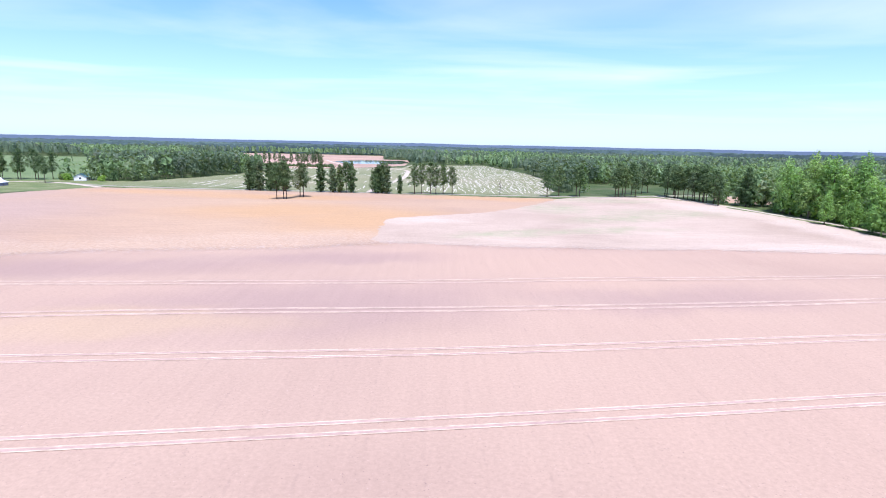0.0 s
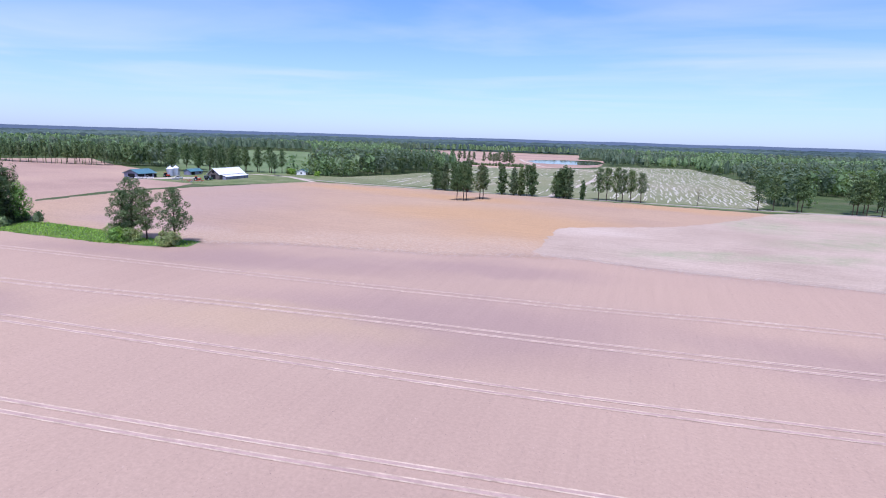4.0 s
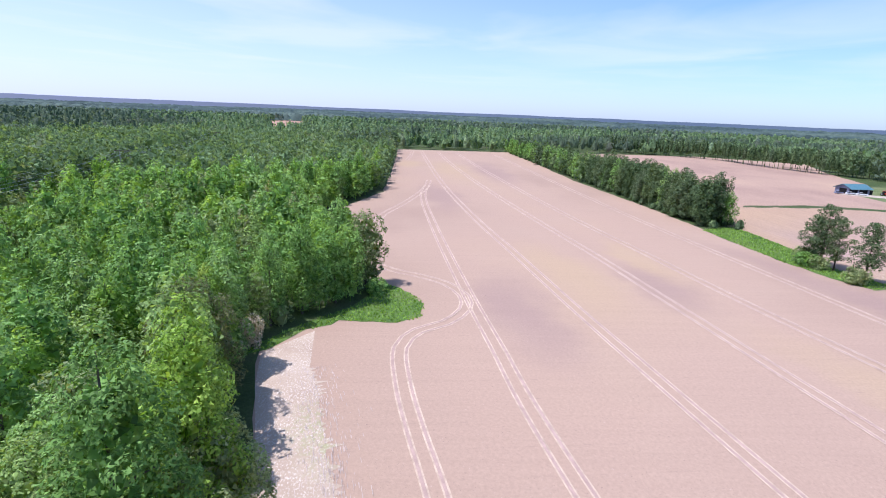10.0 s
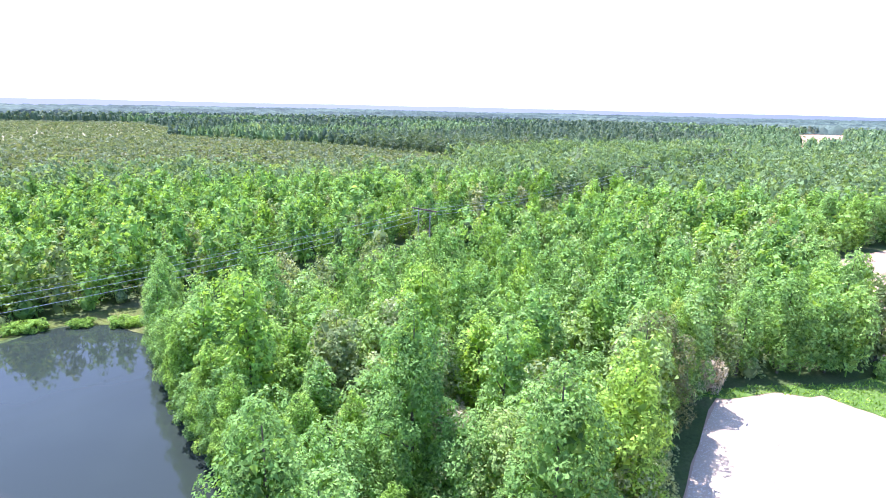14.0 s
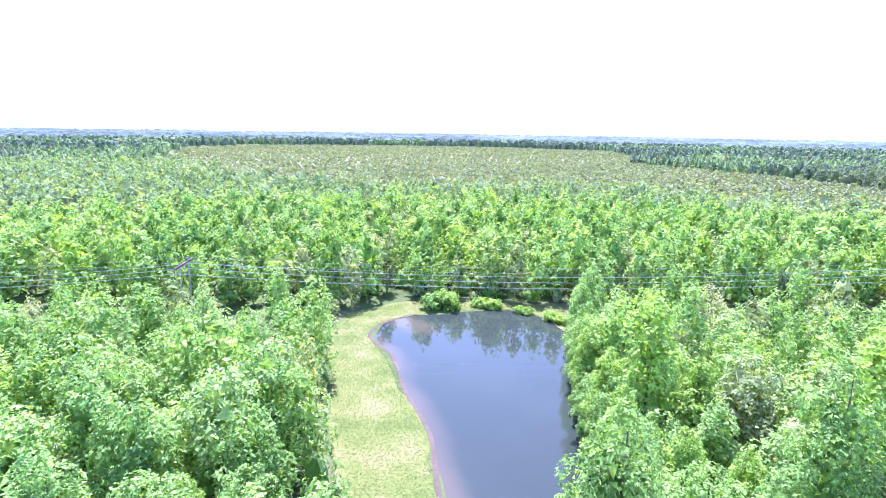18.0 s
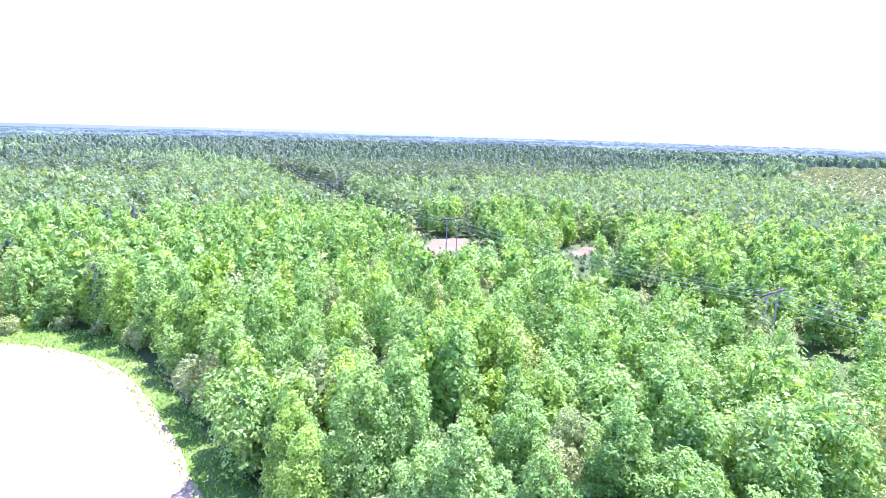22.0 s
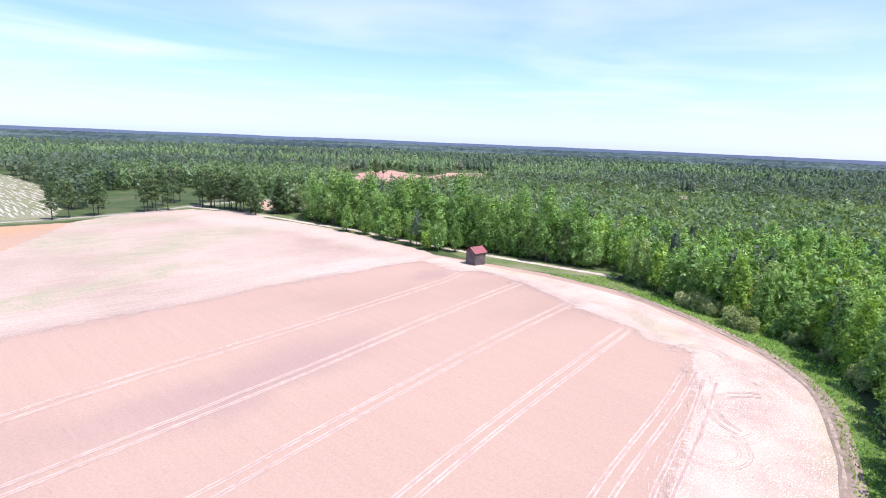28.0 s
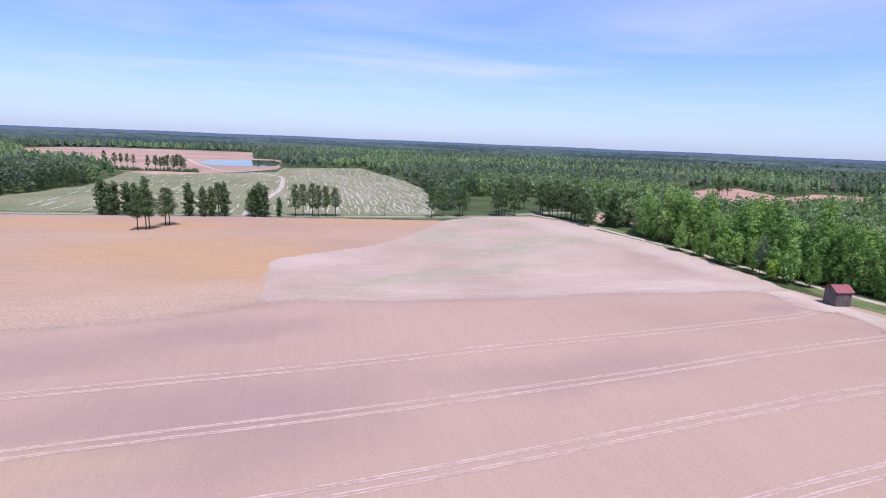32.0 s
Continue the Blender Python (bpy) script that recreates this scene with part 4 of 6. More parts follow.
def wood_mesh(name, h, girth, centres, mat, r, limbs=7):
    bm = bmesh.new()
    lean = r.normal(0, 0.02, 2)
    line = [Vector((lean[0] * z + r.normal(0, 0.06), lean[1] * z + r.normal(0, 0.06), z)) for z in np.linspace(-0.2, h * 0.93, 8)]
    line[0] = Vector((0, 0, -0.2))
    tube(bm, line, [girth * 1.35] + [girth * (1 - 0.85 * k / 7) for k in range(1, 8)], 8)
    pick = centres[np.linspace(0, len(centres) - 1, min(limbs, len(centres))).astype(int)]
    for c in pick:
        c = Vector(c)
        z0 = max(h * 0.2, c.z - c.xy.length * 0.7 - 0.6)
        if c.xy.length < 0.5 or z0 > h * 0.9:
            continue
        s = Vector((lean[0] * z0, lean[1] * z0, z0))
        mid = s.lerp(c, 0.5) + Vector((0, 0, 0.25))
        tube(bm, [s, mid, c], [girth * 0.40, girth * 0.26, girth * 0.08], 5)
    me = bpy.data.meshes.new(name)
    bm.to_mesh(me)
    bm.free()
    me.materials.append(mat)
    return me


def make_tree(name, h, rad, base, n, size, lobes, shape, leaf, bark, label, category, seed, girth=None, group="", core=True):
    r = np.random.default_rng(seed)
    pos, way, c, lr = crown_points(r, n, h, rad, base, lobes, shape)
    root = tagged(new(name), label, category, group=group)
    child("trunk", wood_mesh(name + "_trunk", h, girth or h * 0.013, c, bark, r), root)
    v = leaf_sprays(pos, way, size, r, 0.32)
    if core:
        v = np.concatenate([v, inner_sprays(r, n // 12, h, rad, base, shape, size * 3.0)])
    child("crown", quads_mesh(name + "_crown", v, leaf, 3), root)
    return root


PLACED = set()


def place(proto, x, y, turn, scale, tall=1.0):
    """The first one stands itself, later ones are copies."""
    m = Matrix.LocRotScale((x, y, 0), Euler((0, 0, turn)), None)
    ob = proto if proto not in PLACED else copy_thing(proto, m)
    PLACED.add(proto)
    ob.matrix_basis = m
    ob.scale = (scale, scale, scale * tall)
    return ob


def spread(x0, x1, y0, y1, gap, r):
    """A jittered grid of places."""
    gx, gy = np.meshgrid(np.arange(x0, x1, gap), np.arange(y0, y1, gap * 0.87))
    gx = gx + (np.arange(gx.shape[0]) % 2)[:, None] * gap * 0.5
    p = np.stack([gx.ravel(), gy.ravel()], 1)
    return p + r.uniform(-0.36, 0.36, p.shape) * gap


def near_line(x, y, line, w):
    hit = np.zeros(len(x), bool)
    for (x1, y1), (x2, y2) in zip(line, line[1:]):
        dx, dy = x2 - x1, y2 - y1
        t = np.clip(((x - x1) * dx + (y - y1) * dy) / (dx * dx + dy * dy), 0, 1)
        hit |= np.hypot(x - x1 - t * dx, y - y1 - t * dy) < w
    return hit


def wooded(p, margin=True):
    x, y = p[:, 0], p[:, 1]
    ok = np.ones(len(p), bool)
    for poly in OPEN:
        ok &= ~inside(poly, x, y)
    ok &= ~near_line(x, y, WIRES, 10.5) & ~near_line(x, y, WIRES[4:], 13)
    ok &= np.hypot(x - 145, y - 131) > 19
    ok &= ~near_line(x, y, ROADLINE, 9) & ~near_line(x, y, LANE, 4.5) & ~near_line(x, y, SANDROAD, 3.6)
    for edge, w in ((POND, 2.0), (BANKF, 1.5), (MAIN, 2.0), (GRASSNOSE, 1.0)):
        ok &= ~near_line(x, y, edge + edge[:1], w)
    for cx, cy, gap in ((-25.3, -36.5, 5), (-20.0, -29.2, 4), (-47.4, -22.4, 5), (-40.6, -86.3, 4.5), (68.9, -92.2, 8), (-80.4, -106.0, 8)):
        ok &= np.hypot(x - cx, y - cy) > gap
    lot = inside(WOODLOT, x, y)
    # the open land north of the fields, up to the far woods
    ok &= ~((y > 100) & (y < 330) & (x > -520) & (x < 132)) & ~((y > 300) & (y < 420) & (x > 84) & (x < 185))
    ok &= ~((x > -215) & (x < -50) & (y > 540) & (y < 760))
    return ok | lot


EYE = np.array([8.0, 12.0])
BROAD, FINE = [], []
KINDS = [("deep green", LEAF, 15, 3.4, 1.0, "round"), ("mid green", LEAF, 18, 3.3, 1.6, "tall"), ("bright lime-green", LEAFLIME, 17, 3.1, 1.2, "tall"), ("dark green", LEAF, 13, 3.7, 0.8, "round"),
         ("pale grey-green", LEAFPALE, 12, 3.3, 0.8, "round"), ("dense green", LEAF, 19, 3.5, 1.8, "tall"), ("fresh yellow-green", LEAFLIME, 15, 3.0, 1.2, "tall")]
for _i, (_txt, _leaf, _h, _r, _b, _s) in enumerate(KINDS):
    for _list, _n, _size, _lobes in ((FINE, 11000, 0.208, 80), (BROAD, 2600, 0.385, 56)):
        _list.append(make_tree("broadleaf_tree", _h, _r, _b, _n, _size, _lobes, _s, _leaf, BARK, _txt + " leafy tree standing in the woods", "tree", 20 + _i, group="trees of the near woods"))
PINEKINDS = [(20, 5.1, 6.5, 46, "pine", False), (20, 4.6, 5.0, 42, "pine", False), (18, 4.6, 1.2, 50, "round", True), (18, 3.7, 0.8, 38, "pine", True)]
PINES = [make_tree("pine_tree", _h, _r, _b, 2900, 0.48, _l, _s, NEEDLE, PINEBARK, "tall dark pine with bare lower trunk" if _i < 2 else "bushy dark pine clad almost to the ground", "pine", 50 + _i, 0.30,
                   "pines along the road", _c) for _i, (_h, _r, _b, _l, _s, _c) in enumerate(PINEKINDS)]
FIELDPINES = [make_tree("pine_tree", (15.5, 17)[_i], (4.4, 4.1)[_i], (3.6, 3.2)[_i], 7400, 0.28, 52, "pine", NEEDLE, PINEBARK, "tall pine with open layered crown at the field corner", "pine", 56 + _i, 0.27, core=False) for _i in range(2)]
BUSH = [make_tree("bush", 3.2, 2.2, 0.1, 1100, 0.30, 16, "round", (LEAF, LEAFPALE, LEAFLIME)[_i], BARK, ("green", "pale silvery", "bright green")[_i] + " shrub at the woods edge", "shrub", 70 + _i, 0.08,
                  "shrubs along the edges") for _i in range(3)]

# single trees of the near woods
_p = spread(-125, 130, -125, 60, 6.4, rng)
_p = _p[wooded(_p) & ~near_line(_p[:, 0], _p[:, 1], BANKF + BANKF[:1], 5)]
_d = np.hypot(*(_p - EYE).T)
_o = np.argsort(_d)
_p, _d = _p[_o], _d[_o]
NEAR = _p[(_d > 9)][:150]
for _k, (_x, _y) in enumerate(NEAR):
    place((FINE if _k < 64 else BROAD)[rng.integers(7)], _x, _y, rng.uniform(0, 6.28), rng.uniform(0.62, 1.28), rng.uniform(0.82, 1.12))
NEAR_R = float(np.hypot(*(NEAR[-1] - EYE)))


# ---- woods further off: joined ----
def wood_clumps(kinds, pts, r, hmin, hmax):
    """Many crowns as loose sprays: kinds are arrays of corners of unit trees (height 1). Gives the corners and a tone a face."""
    out, tone = [], []
    pick = r.integers(0, len(kinds), len(pts))
    for k, kind in enumerate(kinds):
        q = pts[pick == k]
        if not len(q):
            continue
        a = r.uniform(0, 2 * np.pi, len(q))
        h = r.uniform(hmin, hmax, len(q))
        w = (0.5 * h + 0.25 * (hmin + hmax)) * r.uniform(0.78, 1.2, len(q))
        ca, sa = np.cos(a)[:, None], np.sin(a)[:, None]
        x = (kind[None, :, 0] * ca - kind[None, :, 1] * sa) * w[:, None] + q[:, 0:1]
        y = (kind[None, :, 0] * sa + kind[None, :, 1] * ca) * w[:, None] + q[:, 1:2]
        z = kind[None, :, 2] * h[:, None] + 0 * x
        out.append(np.stack([x, y, z], -1).reshape(-1, 3))
        tone.append(np.repeat(r.uniform(0, 1, len(q)), len(kind) // 3))
    return np.concatenate(out), np.concatenate(tone)


def unit_tree(n, size, shape, seed, base=0.25, rad=0.24, lobes=12, turn=0.3, core=(7, 8), fill=0.60, inner=0):
    r = np.random.default_rng(seed)
    pos, way, c, lr = crown_points(r, n, 1.0, rad, base, lobes, shape)
    stem = []
    for a in (0.3, 1.87):
        w = 0.012
        stem += [(-w * math.cos(a), -w * math.sin(a), 0), (w * math.cos(a), w * math.sin(a), 0), (0, 0, 0.8)]
    inside_of = inner_sprays(r, inner, 1.0, rad, base, shape, size * 2.4) if inner else crown_core(r, 1.0, rad, base, shape, *core, fill)
    return np.concatenate([leaf_sprays(pos, way, size, r, turn), np.array(stem), inside_of])


def woods(name, pts, kinds, mat, label, hmin=12, hmax=18):
    v, tone = wood_clumps(kinds, pts, rng, hmin, hmax)
    return tagged(new(name, quads_mesh(name, v, mat, 3, tone)), label, "woods", kind="stuff")


def is_pine(p):
    """Where the dark pine stands lie."""
    x, y = p[:, 0], p[:, 1]
    n = np.array([noise.noise(Vector((a * 0.004, b * 0.004, 2.0))) for a, b in p])
    d = np.hypot(x - EYE[0], y - EYE[1])
    lone = rng.uniform(0, 1, len(p)) < np.where((x > 110) & (y > 20), 0.06, 0.0)
    east = (x > 335) & (y < -78 + 0.11 * np.maximum(x - 400, 0)) & (y > -0.95 * x)
    south = (y < -420) & (d > 560)
    north = (y > 330) & (n > 0.12) & ~((x < -190) & (y < 430))
    lot = inside(WOODLOT, x, y) & (y > 372)
    return lone | lot | ((d > 420) & (n > np.where(y > -60, 0.02, 0.2))) | (east & (n > -0.6)) | (south & (n > -0.1)) | north


MID = [unit_tree(340, 0.047, ("tall", "round", "tall", "round", "tall")[k], 100 + k, 0.10, 0.215, 26, inner=70) for k in range(5)]
MIDF = [unit_tree(1200, 0.028, ("tall", "round", "tall", "round", "tall")[k], 105 + k, 0.10, 0.215, 40, inner=130) for k in range(5)]
MIDP = [unit_tree(300, 0.042, "pine", 110 + k, 0.30, 0.20, 26, core=(5, 6), fill=0.45) for k in range(3)]
FAR = [unit_tree(116, 0.078, ("round", "round", "tall", "round")[k], 120 + k, 0.10, 0.29, 13, 0.3, inner=16) for k in range(4)]
FARP = [unit_tree(80, 0.068, ("tall", "round", "tall")[k], 130 + k, 0.22, 0.22, 12, 0.3, inner=14) for k in range(3)]
DISTANT = [unit_tree(24, 0.14, ("round", "tall", "round", "tall")[k], 140 + k, 0.15, 0.40, 9, 0.3, (3, 5)) for k in range(4)]
DISTANTP = [unit_tree(22, 0.13, ("round", "round", "tall")[k], 143 + k, 0.2, 0.34, 9, 0.3, (3, 5)) for k in range(3)]
REMOTE = [unit_tree(4, 0.2, ("round", "tall", "round")[k % 3], 145 + k, 0.3, 0.46, 4, 0.3, (2, 5), 0.9) for k in range(4)]
DENSE = [unit_tree(320, 0.046, "round", 116 + k, 0.08, 0.26, 28, inner=60) for k in range(3)]
SHRUB = [unit_tree(110, 0.13, "round", 150 + k, 0.02, 0.62, 14, core=(4, 7)) for k in range(3)]


def build_woods():
    p = spread(-240, 260, -240, 260, 6.0, rng)
    d = np.hypot(*(p - EYE).T)
    p = p[wooded(p) & (d < 235)]
    d = np.hypot(*(p - EYE).T)
    far_from_near = np.array([np.min(np.hypot(*(NEAR - q).T)) > 4.2 if dd < NEAR_R + 30 else True for q, dd in zip(p, d)])
    p = p[far_from_near & (d > 60)]
    pin = is_pine(p)
    lime = rng.uniform(0, 1, len(p))
    close = (np.hypot(*(p - EYE).T) < 120) & ~pin
    woods("close_broadleaf_woods", p[close & (lime < 0.68)], MIDF, LEAF, "dense green broadleaf trees of the close woods", 8, 18.5)
    woods("close_lime_woods", p[close & (lime >= 0.68) & (lime < 0.86)], MIDF, LEAFLIME, "fresh lime-green trees of the close woods", 8, 18)
    woods("close_pale_woods", p[close & (lime >= 0.86)], MIDF, LEAFPALE, "pale grey-green trees of the close woods", 8, 15)
    p, pin, lime = p[~close], pin[~close], lime[~close]
    woods("broadleaf_woods", p[~pin & (lime < 0.68)], MID, LEAF, "dense green broadleaf woods", 9, 19)
    woods("lime_woods", p[~pin & (lime >= 0.68) & (lime < 0.86)], MID, LEAFLIME, "fresh lime-green broadleaf trees among the woods", 8, 18)
    woods("pale_woods", p[~pin & (lime >= 0.86)], MID, LEAFPALE, "pale grey-green trees among the woods", 9, 16)
    woods("pine_woods", p[pin], MIDP, HAZENEEDLE, "dark pines among the woods", 13, 18)
    p = spread(-130, 170, -150, 160, 7.0, rng)
    d = np.hypot(*(p - EYE).T)
    p = p[wooded(p) & (d < 150) & (d > 8) & ~near_line(p[:, 0], p[:, 1], WIRES, 17)]
    pick = rng.uniform(0, 1, len(p))
    woods("undergrowth", p[pick < 0.7], SHRUB, LEAF, "green undergrowth beneath the trees", 2.0, 5.0)
    woods("pale_undergrowth", p[pick >= 0.7], SHRUB, LEAFPALE, "pale blossoming undergrowth beneath the trees", 2.0, 4.5)
    p = spread(100, 220, -160, -36, 3.4, rng)
    p = p[(inside(GAP1WIDE, *p.T) & ~inside(GAP1, *p.T)) | (inside(GAP2WIDE, *p.T) & ~inside(GAP2, *p.T))]
    woods("clearing_scrub", p, SHRUB, HAZELEAF, "low green scrub round the clearings", 0.8, 2.2)
    p = spread(-520, 560, -520, 660, 7.6, rng)
    d = np.hypot(*(p - EYE).T)
    p = p[wooded(p) & (d >= 235) & (d < 520)]
    pin = is_pine(p)
    woods("outer_broadleaf_woods", p[~pin], FAR, HAZELEAF, "broadleaf woods further off", 12.5, 18.5)
    woods("outer_pine_woods", p[pin], FARP, HAZENEEDLE, "dark pine woods further off", 14, 20)
    p = spread(-1400, 1400, -1400, 1400, 15.0, rng)
    d = np.hypot(*(p - EYE).T)
    p = p[wooded(p) & (d >= 520) & (d < 1400)]
    pin = is_pine(p)
    far = np.hypot(*(p - EYE).T) > 850
    woods("distant_broadleaf_woods", p[~pin & ~far], DISTANT, HAZELEAF, "distant green woods", 12, 17)
    woods("distant_pine_woods", p[pin & ~far], DISTANTP, HAZENEEDLE, "distant dark pine woods", 13, 18)
    woods("remote_broadleaf_woods", p[~pin & far], REMOTE, HAZELEAF, "remote green woods", 11, 18)
    woods("remote_pine_woods", p[pin & far], REMOTE, HAZENEEDLE, "remote dark pine woods", 12, 19)
    p = spread(-300, 260, -750, -210, 5.0, rng)
    p = p[inside(PLANT, p[:, 0], p[:, 1])]
    woods("young_pine_plantation", p, [unit_tree(14, 0.32, "round", 160 + k, 0.02, 0.48, 7, 0.3, inner=5) for k in range(3)], SAPLING, "even dark olive plantation of young pines", 4.5, 6.5)
    p = spread(-270, 520, -1190, -420, 8.4, rng)
    p = p[inside(SCRUBF, p[:, 0], p[:, 1])]
    woods("scrub_saplings", p, [unit_tree(16, 0.34, "round", 161 + k, 0.02, 0.60, 7, 0.3, inner=4) for k in range(2)], SAPLING, "scattered low saplings on cleared land", 2.0, 4.5)


build_woods()


def build_canopy():
    """The closed canopy out to the horizon: a rough roof of tree tops."""
    rr = 1330 * (2350 / 1330) ** (np.arange(0, 60) / 59.0)
    na = 1000
    aa = np.arange(na) * 2 * np.pi / na
    R, A = np.meshgrid(rr, aa, indexing="ij")
    X, Y = R * np.cos(A), R * np.sin(A)
    Z = 9 + rng.uniform(0, 10, R.shape)
    low = np.array([noise.noise(Vector((x * 0.0022, y * 0.0022, 7.0))) for x, y in zip(X[::2, ::10].ravel(), Y[::2, ::10].ravel())]).reshape(30, 100)
    low = np.repeat(np.repeat(low, 2, 0), 10, 1)
    Z += low * 5 + (R - 1330) / 1000 * 3
    Z[0] = 0.5
    v = np.stack([X, Y, Z], -1).reshape(-1, 3)
    i, j = np.meshgrid(np.arange(59), np.arange(na), indexing="ij")
    a, b = (i * na + j).ravel(), (i * na + (j + 1) % na).ravel()
    f = np.stack([a, a + na, b + na, b], 1)
    m = Nodes("hazy_canopy_tops", 0.8, 0.15)
    # blue-grey haze of the horizon is put into these tree-top greens
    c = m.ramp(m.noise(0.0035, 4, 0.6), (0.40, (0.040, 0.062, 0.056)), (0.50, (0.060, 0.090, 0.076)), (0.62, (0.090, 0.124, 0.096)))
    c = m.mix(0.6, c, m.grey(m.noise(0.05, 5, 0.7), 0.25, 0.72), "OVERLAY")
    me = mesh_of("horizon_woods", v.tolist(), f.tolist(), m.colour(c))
    tagged(new("horizon_woods", me), "endless woods reaching the horizon", "woods", kind="stuff")


build_canopy()


def build_distance():
    """The blue far distance: one plain glowing ring behind all woods, standing in for haze."""
    n, r = 720, 2400
    v, f = [], []
    for k in range(n):
        a = 2 * math.pi * k / n
        top = 31 + 7 * max(0.0, -math.sin(a)) + 2.0 * noise.noise(Vector((math.cos(a) * 9, math.sin(a) * 9, 1))) + rng.uniform(-0.5, 0.5)
        v += [(r * math.cos(a), r * math.sin(a), 0), (r * math.cos(a), r * math.sin(a), top)]
        f.append((2 * k, (2 * k + 2) % (2 * n), (2 * k + 3) % (2 * n), 2 * k + 1))
    m = Nodes("distance_haze_glow", 1.0, 0.0)
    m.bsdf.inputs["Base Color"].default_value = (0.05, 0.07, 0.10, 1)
    # the painted haze glows paler on the side of the sun
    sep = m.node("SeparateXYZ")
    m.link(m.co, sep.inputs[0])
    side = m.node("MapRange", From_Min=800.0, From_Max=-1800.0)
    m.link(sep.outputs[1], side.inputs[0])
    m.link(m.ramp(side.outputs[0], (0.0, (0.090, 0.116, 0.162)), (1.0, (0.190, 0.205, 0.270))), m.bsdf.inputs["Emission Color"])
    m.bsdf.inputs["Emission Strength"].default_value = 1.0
    tagged(new("backdrop", mesh_of("backdrop", v, f, m.mat)), "glowing blue band painted as haze of the far distance", "backdrop", kind="structure")


build_distance()

# ---- pines, hedges and single trees of the open land ----
def row(protos, pts, lo=0.85, hi=1.1, tall=1.0):
    for x, y in pts:
        place(protos[rng.integers(len(protos))], x, y, rng.uniform(0, 6.28), rng.uniform(lo, hi), tall * rng.uniform(0.92, 1.1))


row(PINES[:2], [(-81, 257), (-78, 258), (-77, 259.5), (-73, 269), (-71.5, 269.5)], 0.86, 0.96)
row(PINES[3:], [(-110, 301), (-104, 301), (-99, 302), (-95, 301), (-90, 300), (-70, 300), (-63, 299), (-59, 299), (-53, 300), (-38, 299.5), (-36, 301), (-33, 299)], 0.84, 1.04)
row(PINES[2:3], [(-107, 302), (-39.5, 301)], 0.72, 0.85)
row(PINES[3:], [(-26, 300)], 0.5, 0.55)
row(PINES[:2], [(-56, 301), (-18, 302), (-14, 303), (-9, 303), (-6, 302), (-2, 302), (3, 302)], 0.78, 0.92)
row(PINES[:2], [(56, 302), (63, 305), (73, 305.5), (75.5, 308), (96, 309), (98, 310), (102, 310.5), (108, 311), (121, 338), (112, 330), (104, 322), (127, 345), (140, 336), (150, 330)], 0.84, 1.02)
row(PINES[:2], [(130, 309), (132, 310), (133, 305), (134.5, 303), (136, 298), (137, 294), (138, 291), (137, 286), (137.5, 279), (137, 273), (128, 316), (129.9, 324), (131, 313), (134, 296), (136.5, 289), (139.5, 300), (149.2, 270)], 0.82, 0.98)
row(PINES[2:3], [(150, 272), (151.5, 271), (160, 276), (158, 283)], 0.7, 0.85)
for _x, _y, _k, _w, _h in ((-124.3, 112.8, 1, 1.08, 0.95), (-126.9, 112.4, 1, 0.9, 0.9), (-120.3, 113.8, 1, 0.85, 0.98), (-109.8, 113.6, 0, 1.0, 1.0)):
    place(FIELDPINES[_k], _x, _y, _x * 1.7, _w, _h)
for _x, _y, _k, _w in ((-99.1, -7.5, 4, 1.2), (-106.3, -13.1, 6, 1.0), (-97.2, -13.1, 1, 0.95), (-92.0, -11.1, 6, 0.85), (-87.0, -12.1, 0, 0.8), (-80.8, -17.3, 1, 0.85), (-74.7, -21.4, 5, 0.75)):
    place(BROAD[_k], _x, _y, _x, _w, 1.15)


# ---- hedge, farm and road trees ----
def hedge():
    """A thick belt of pines and broadleaf trees: single trees at its near end, joined ones further along."""
    r = np.random.default_rng(9)
    for k in range(26):
        for off in (-3.5, 3.5):
            x, y = -178 - 4.6 * k + r.uniform(-1, 1), 112 - 0.2 * k + off + r.uniform(-1.2, 1.2)
            kind = (BROAD[0], BROAD[3], BROAD[1])[r.integers(3)] if r.uniform() < 0.14 else PINES[2]
            place(kind, x, y, r.uniform(0, 6.28), r.uniform(0.86, 1.12), r.uniform(0.85, 1.0))
    p = spread(-520, -297, 80, 122, 5.2, rng)
    p = p[np.abs(p[:, 1] - (112 + 0.045 * (p[:, 0] + 177))) < 9]
    pick = rng.uniform(0, 1, len(p))
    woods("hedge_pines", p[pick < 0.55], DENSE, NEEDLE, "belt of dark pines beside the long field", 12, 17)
    woods("hedge_trees", p[pick >= 0.55], MID, LEAF, "belt of green trees beside the long field", 11, 16)
    p = spread(-520, -172, 80, 124, 4.6, rng)
    p = p[np.abs(p[:, 1] - (112 + 0.045 * (p[:, 0] + 177))) < 8]
    woods("hedge_undergrowth", p, SHRUB, NEEDLE, "green shrubs filling the foot of the tree belt", 2.0, 4.0)


hedge()
row(BUSH[2:] + BUSH[:1], [(17.6, -110.6), (19.8, -111.4), (21.4, -110.2), (19.2, -113.0)], 1.0, 1.35, 0.95)
row(BUSH[2:], [(9.2, -113.4), (11.2, -113.9), (7.6, -112.6)], 0.75, 1.0, 0.7)
row(BUSH[2:], [(1.8, -110.4), (0.2, -109.6), (-4.6, -106.0), (-6.4, -104.2)], 0.7, 1.0, 0.6)
row(BUSH, [ (-65.6, -25.5), (-92.8, -4.9), (-112.6, -15.2)], 0.9, 1.3)
row(PINES[:2], [(-460 + 4.2 * k, 327 + 2.4 * k + 3 * (k % 2)) for k in range(22)] + [(-370 + 7 * k, 378 - 3 * k) for k in range(6)], 0.8, 1.0)
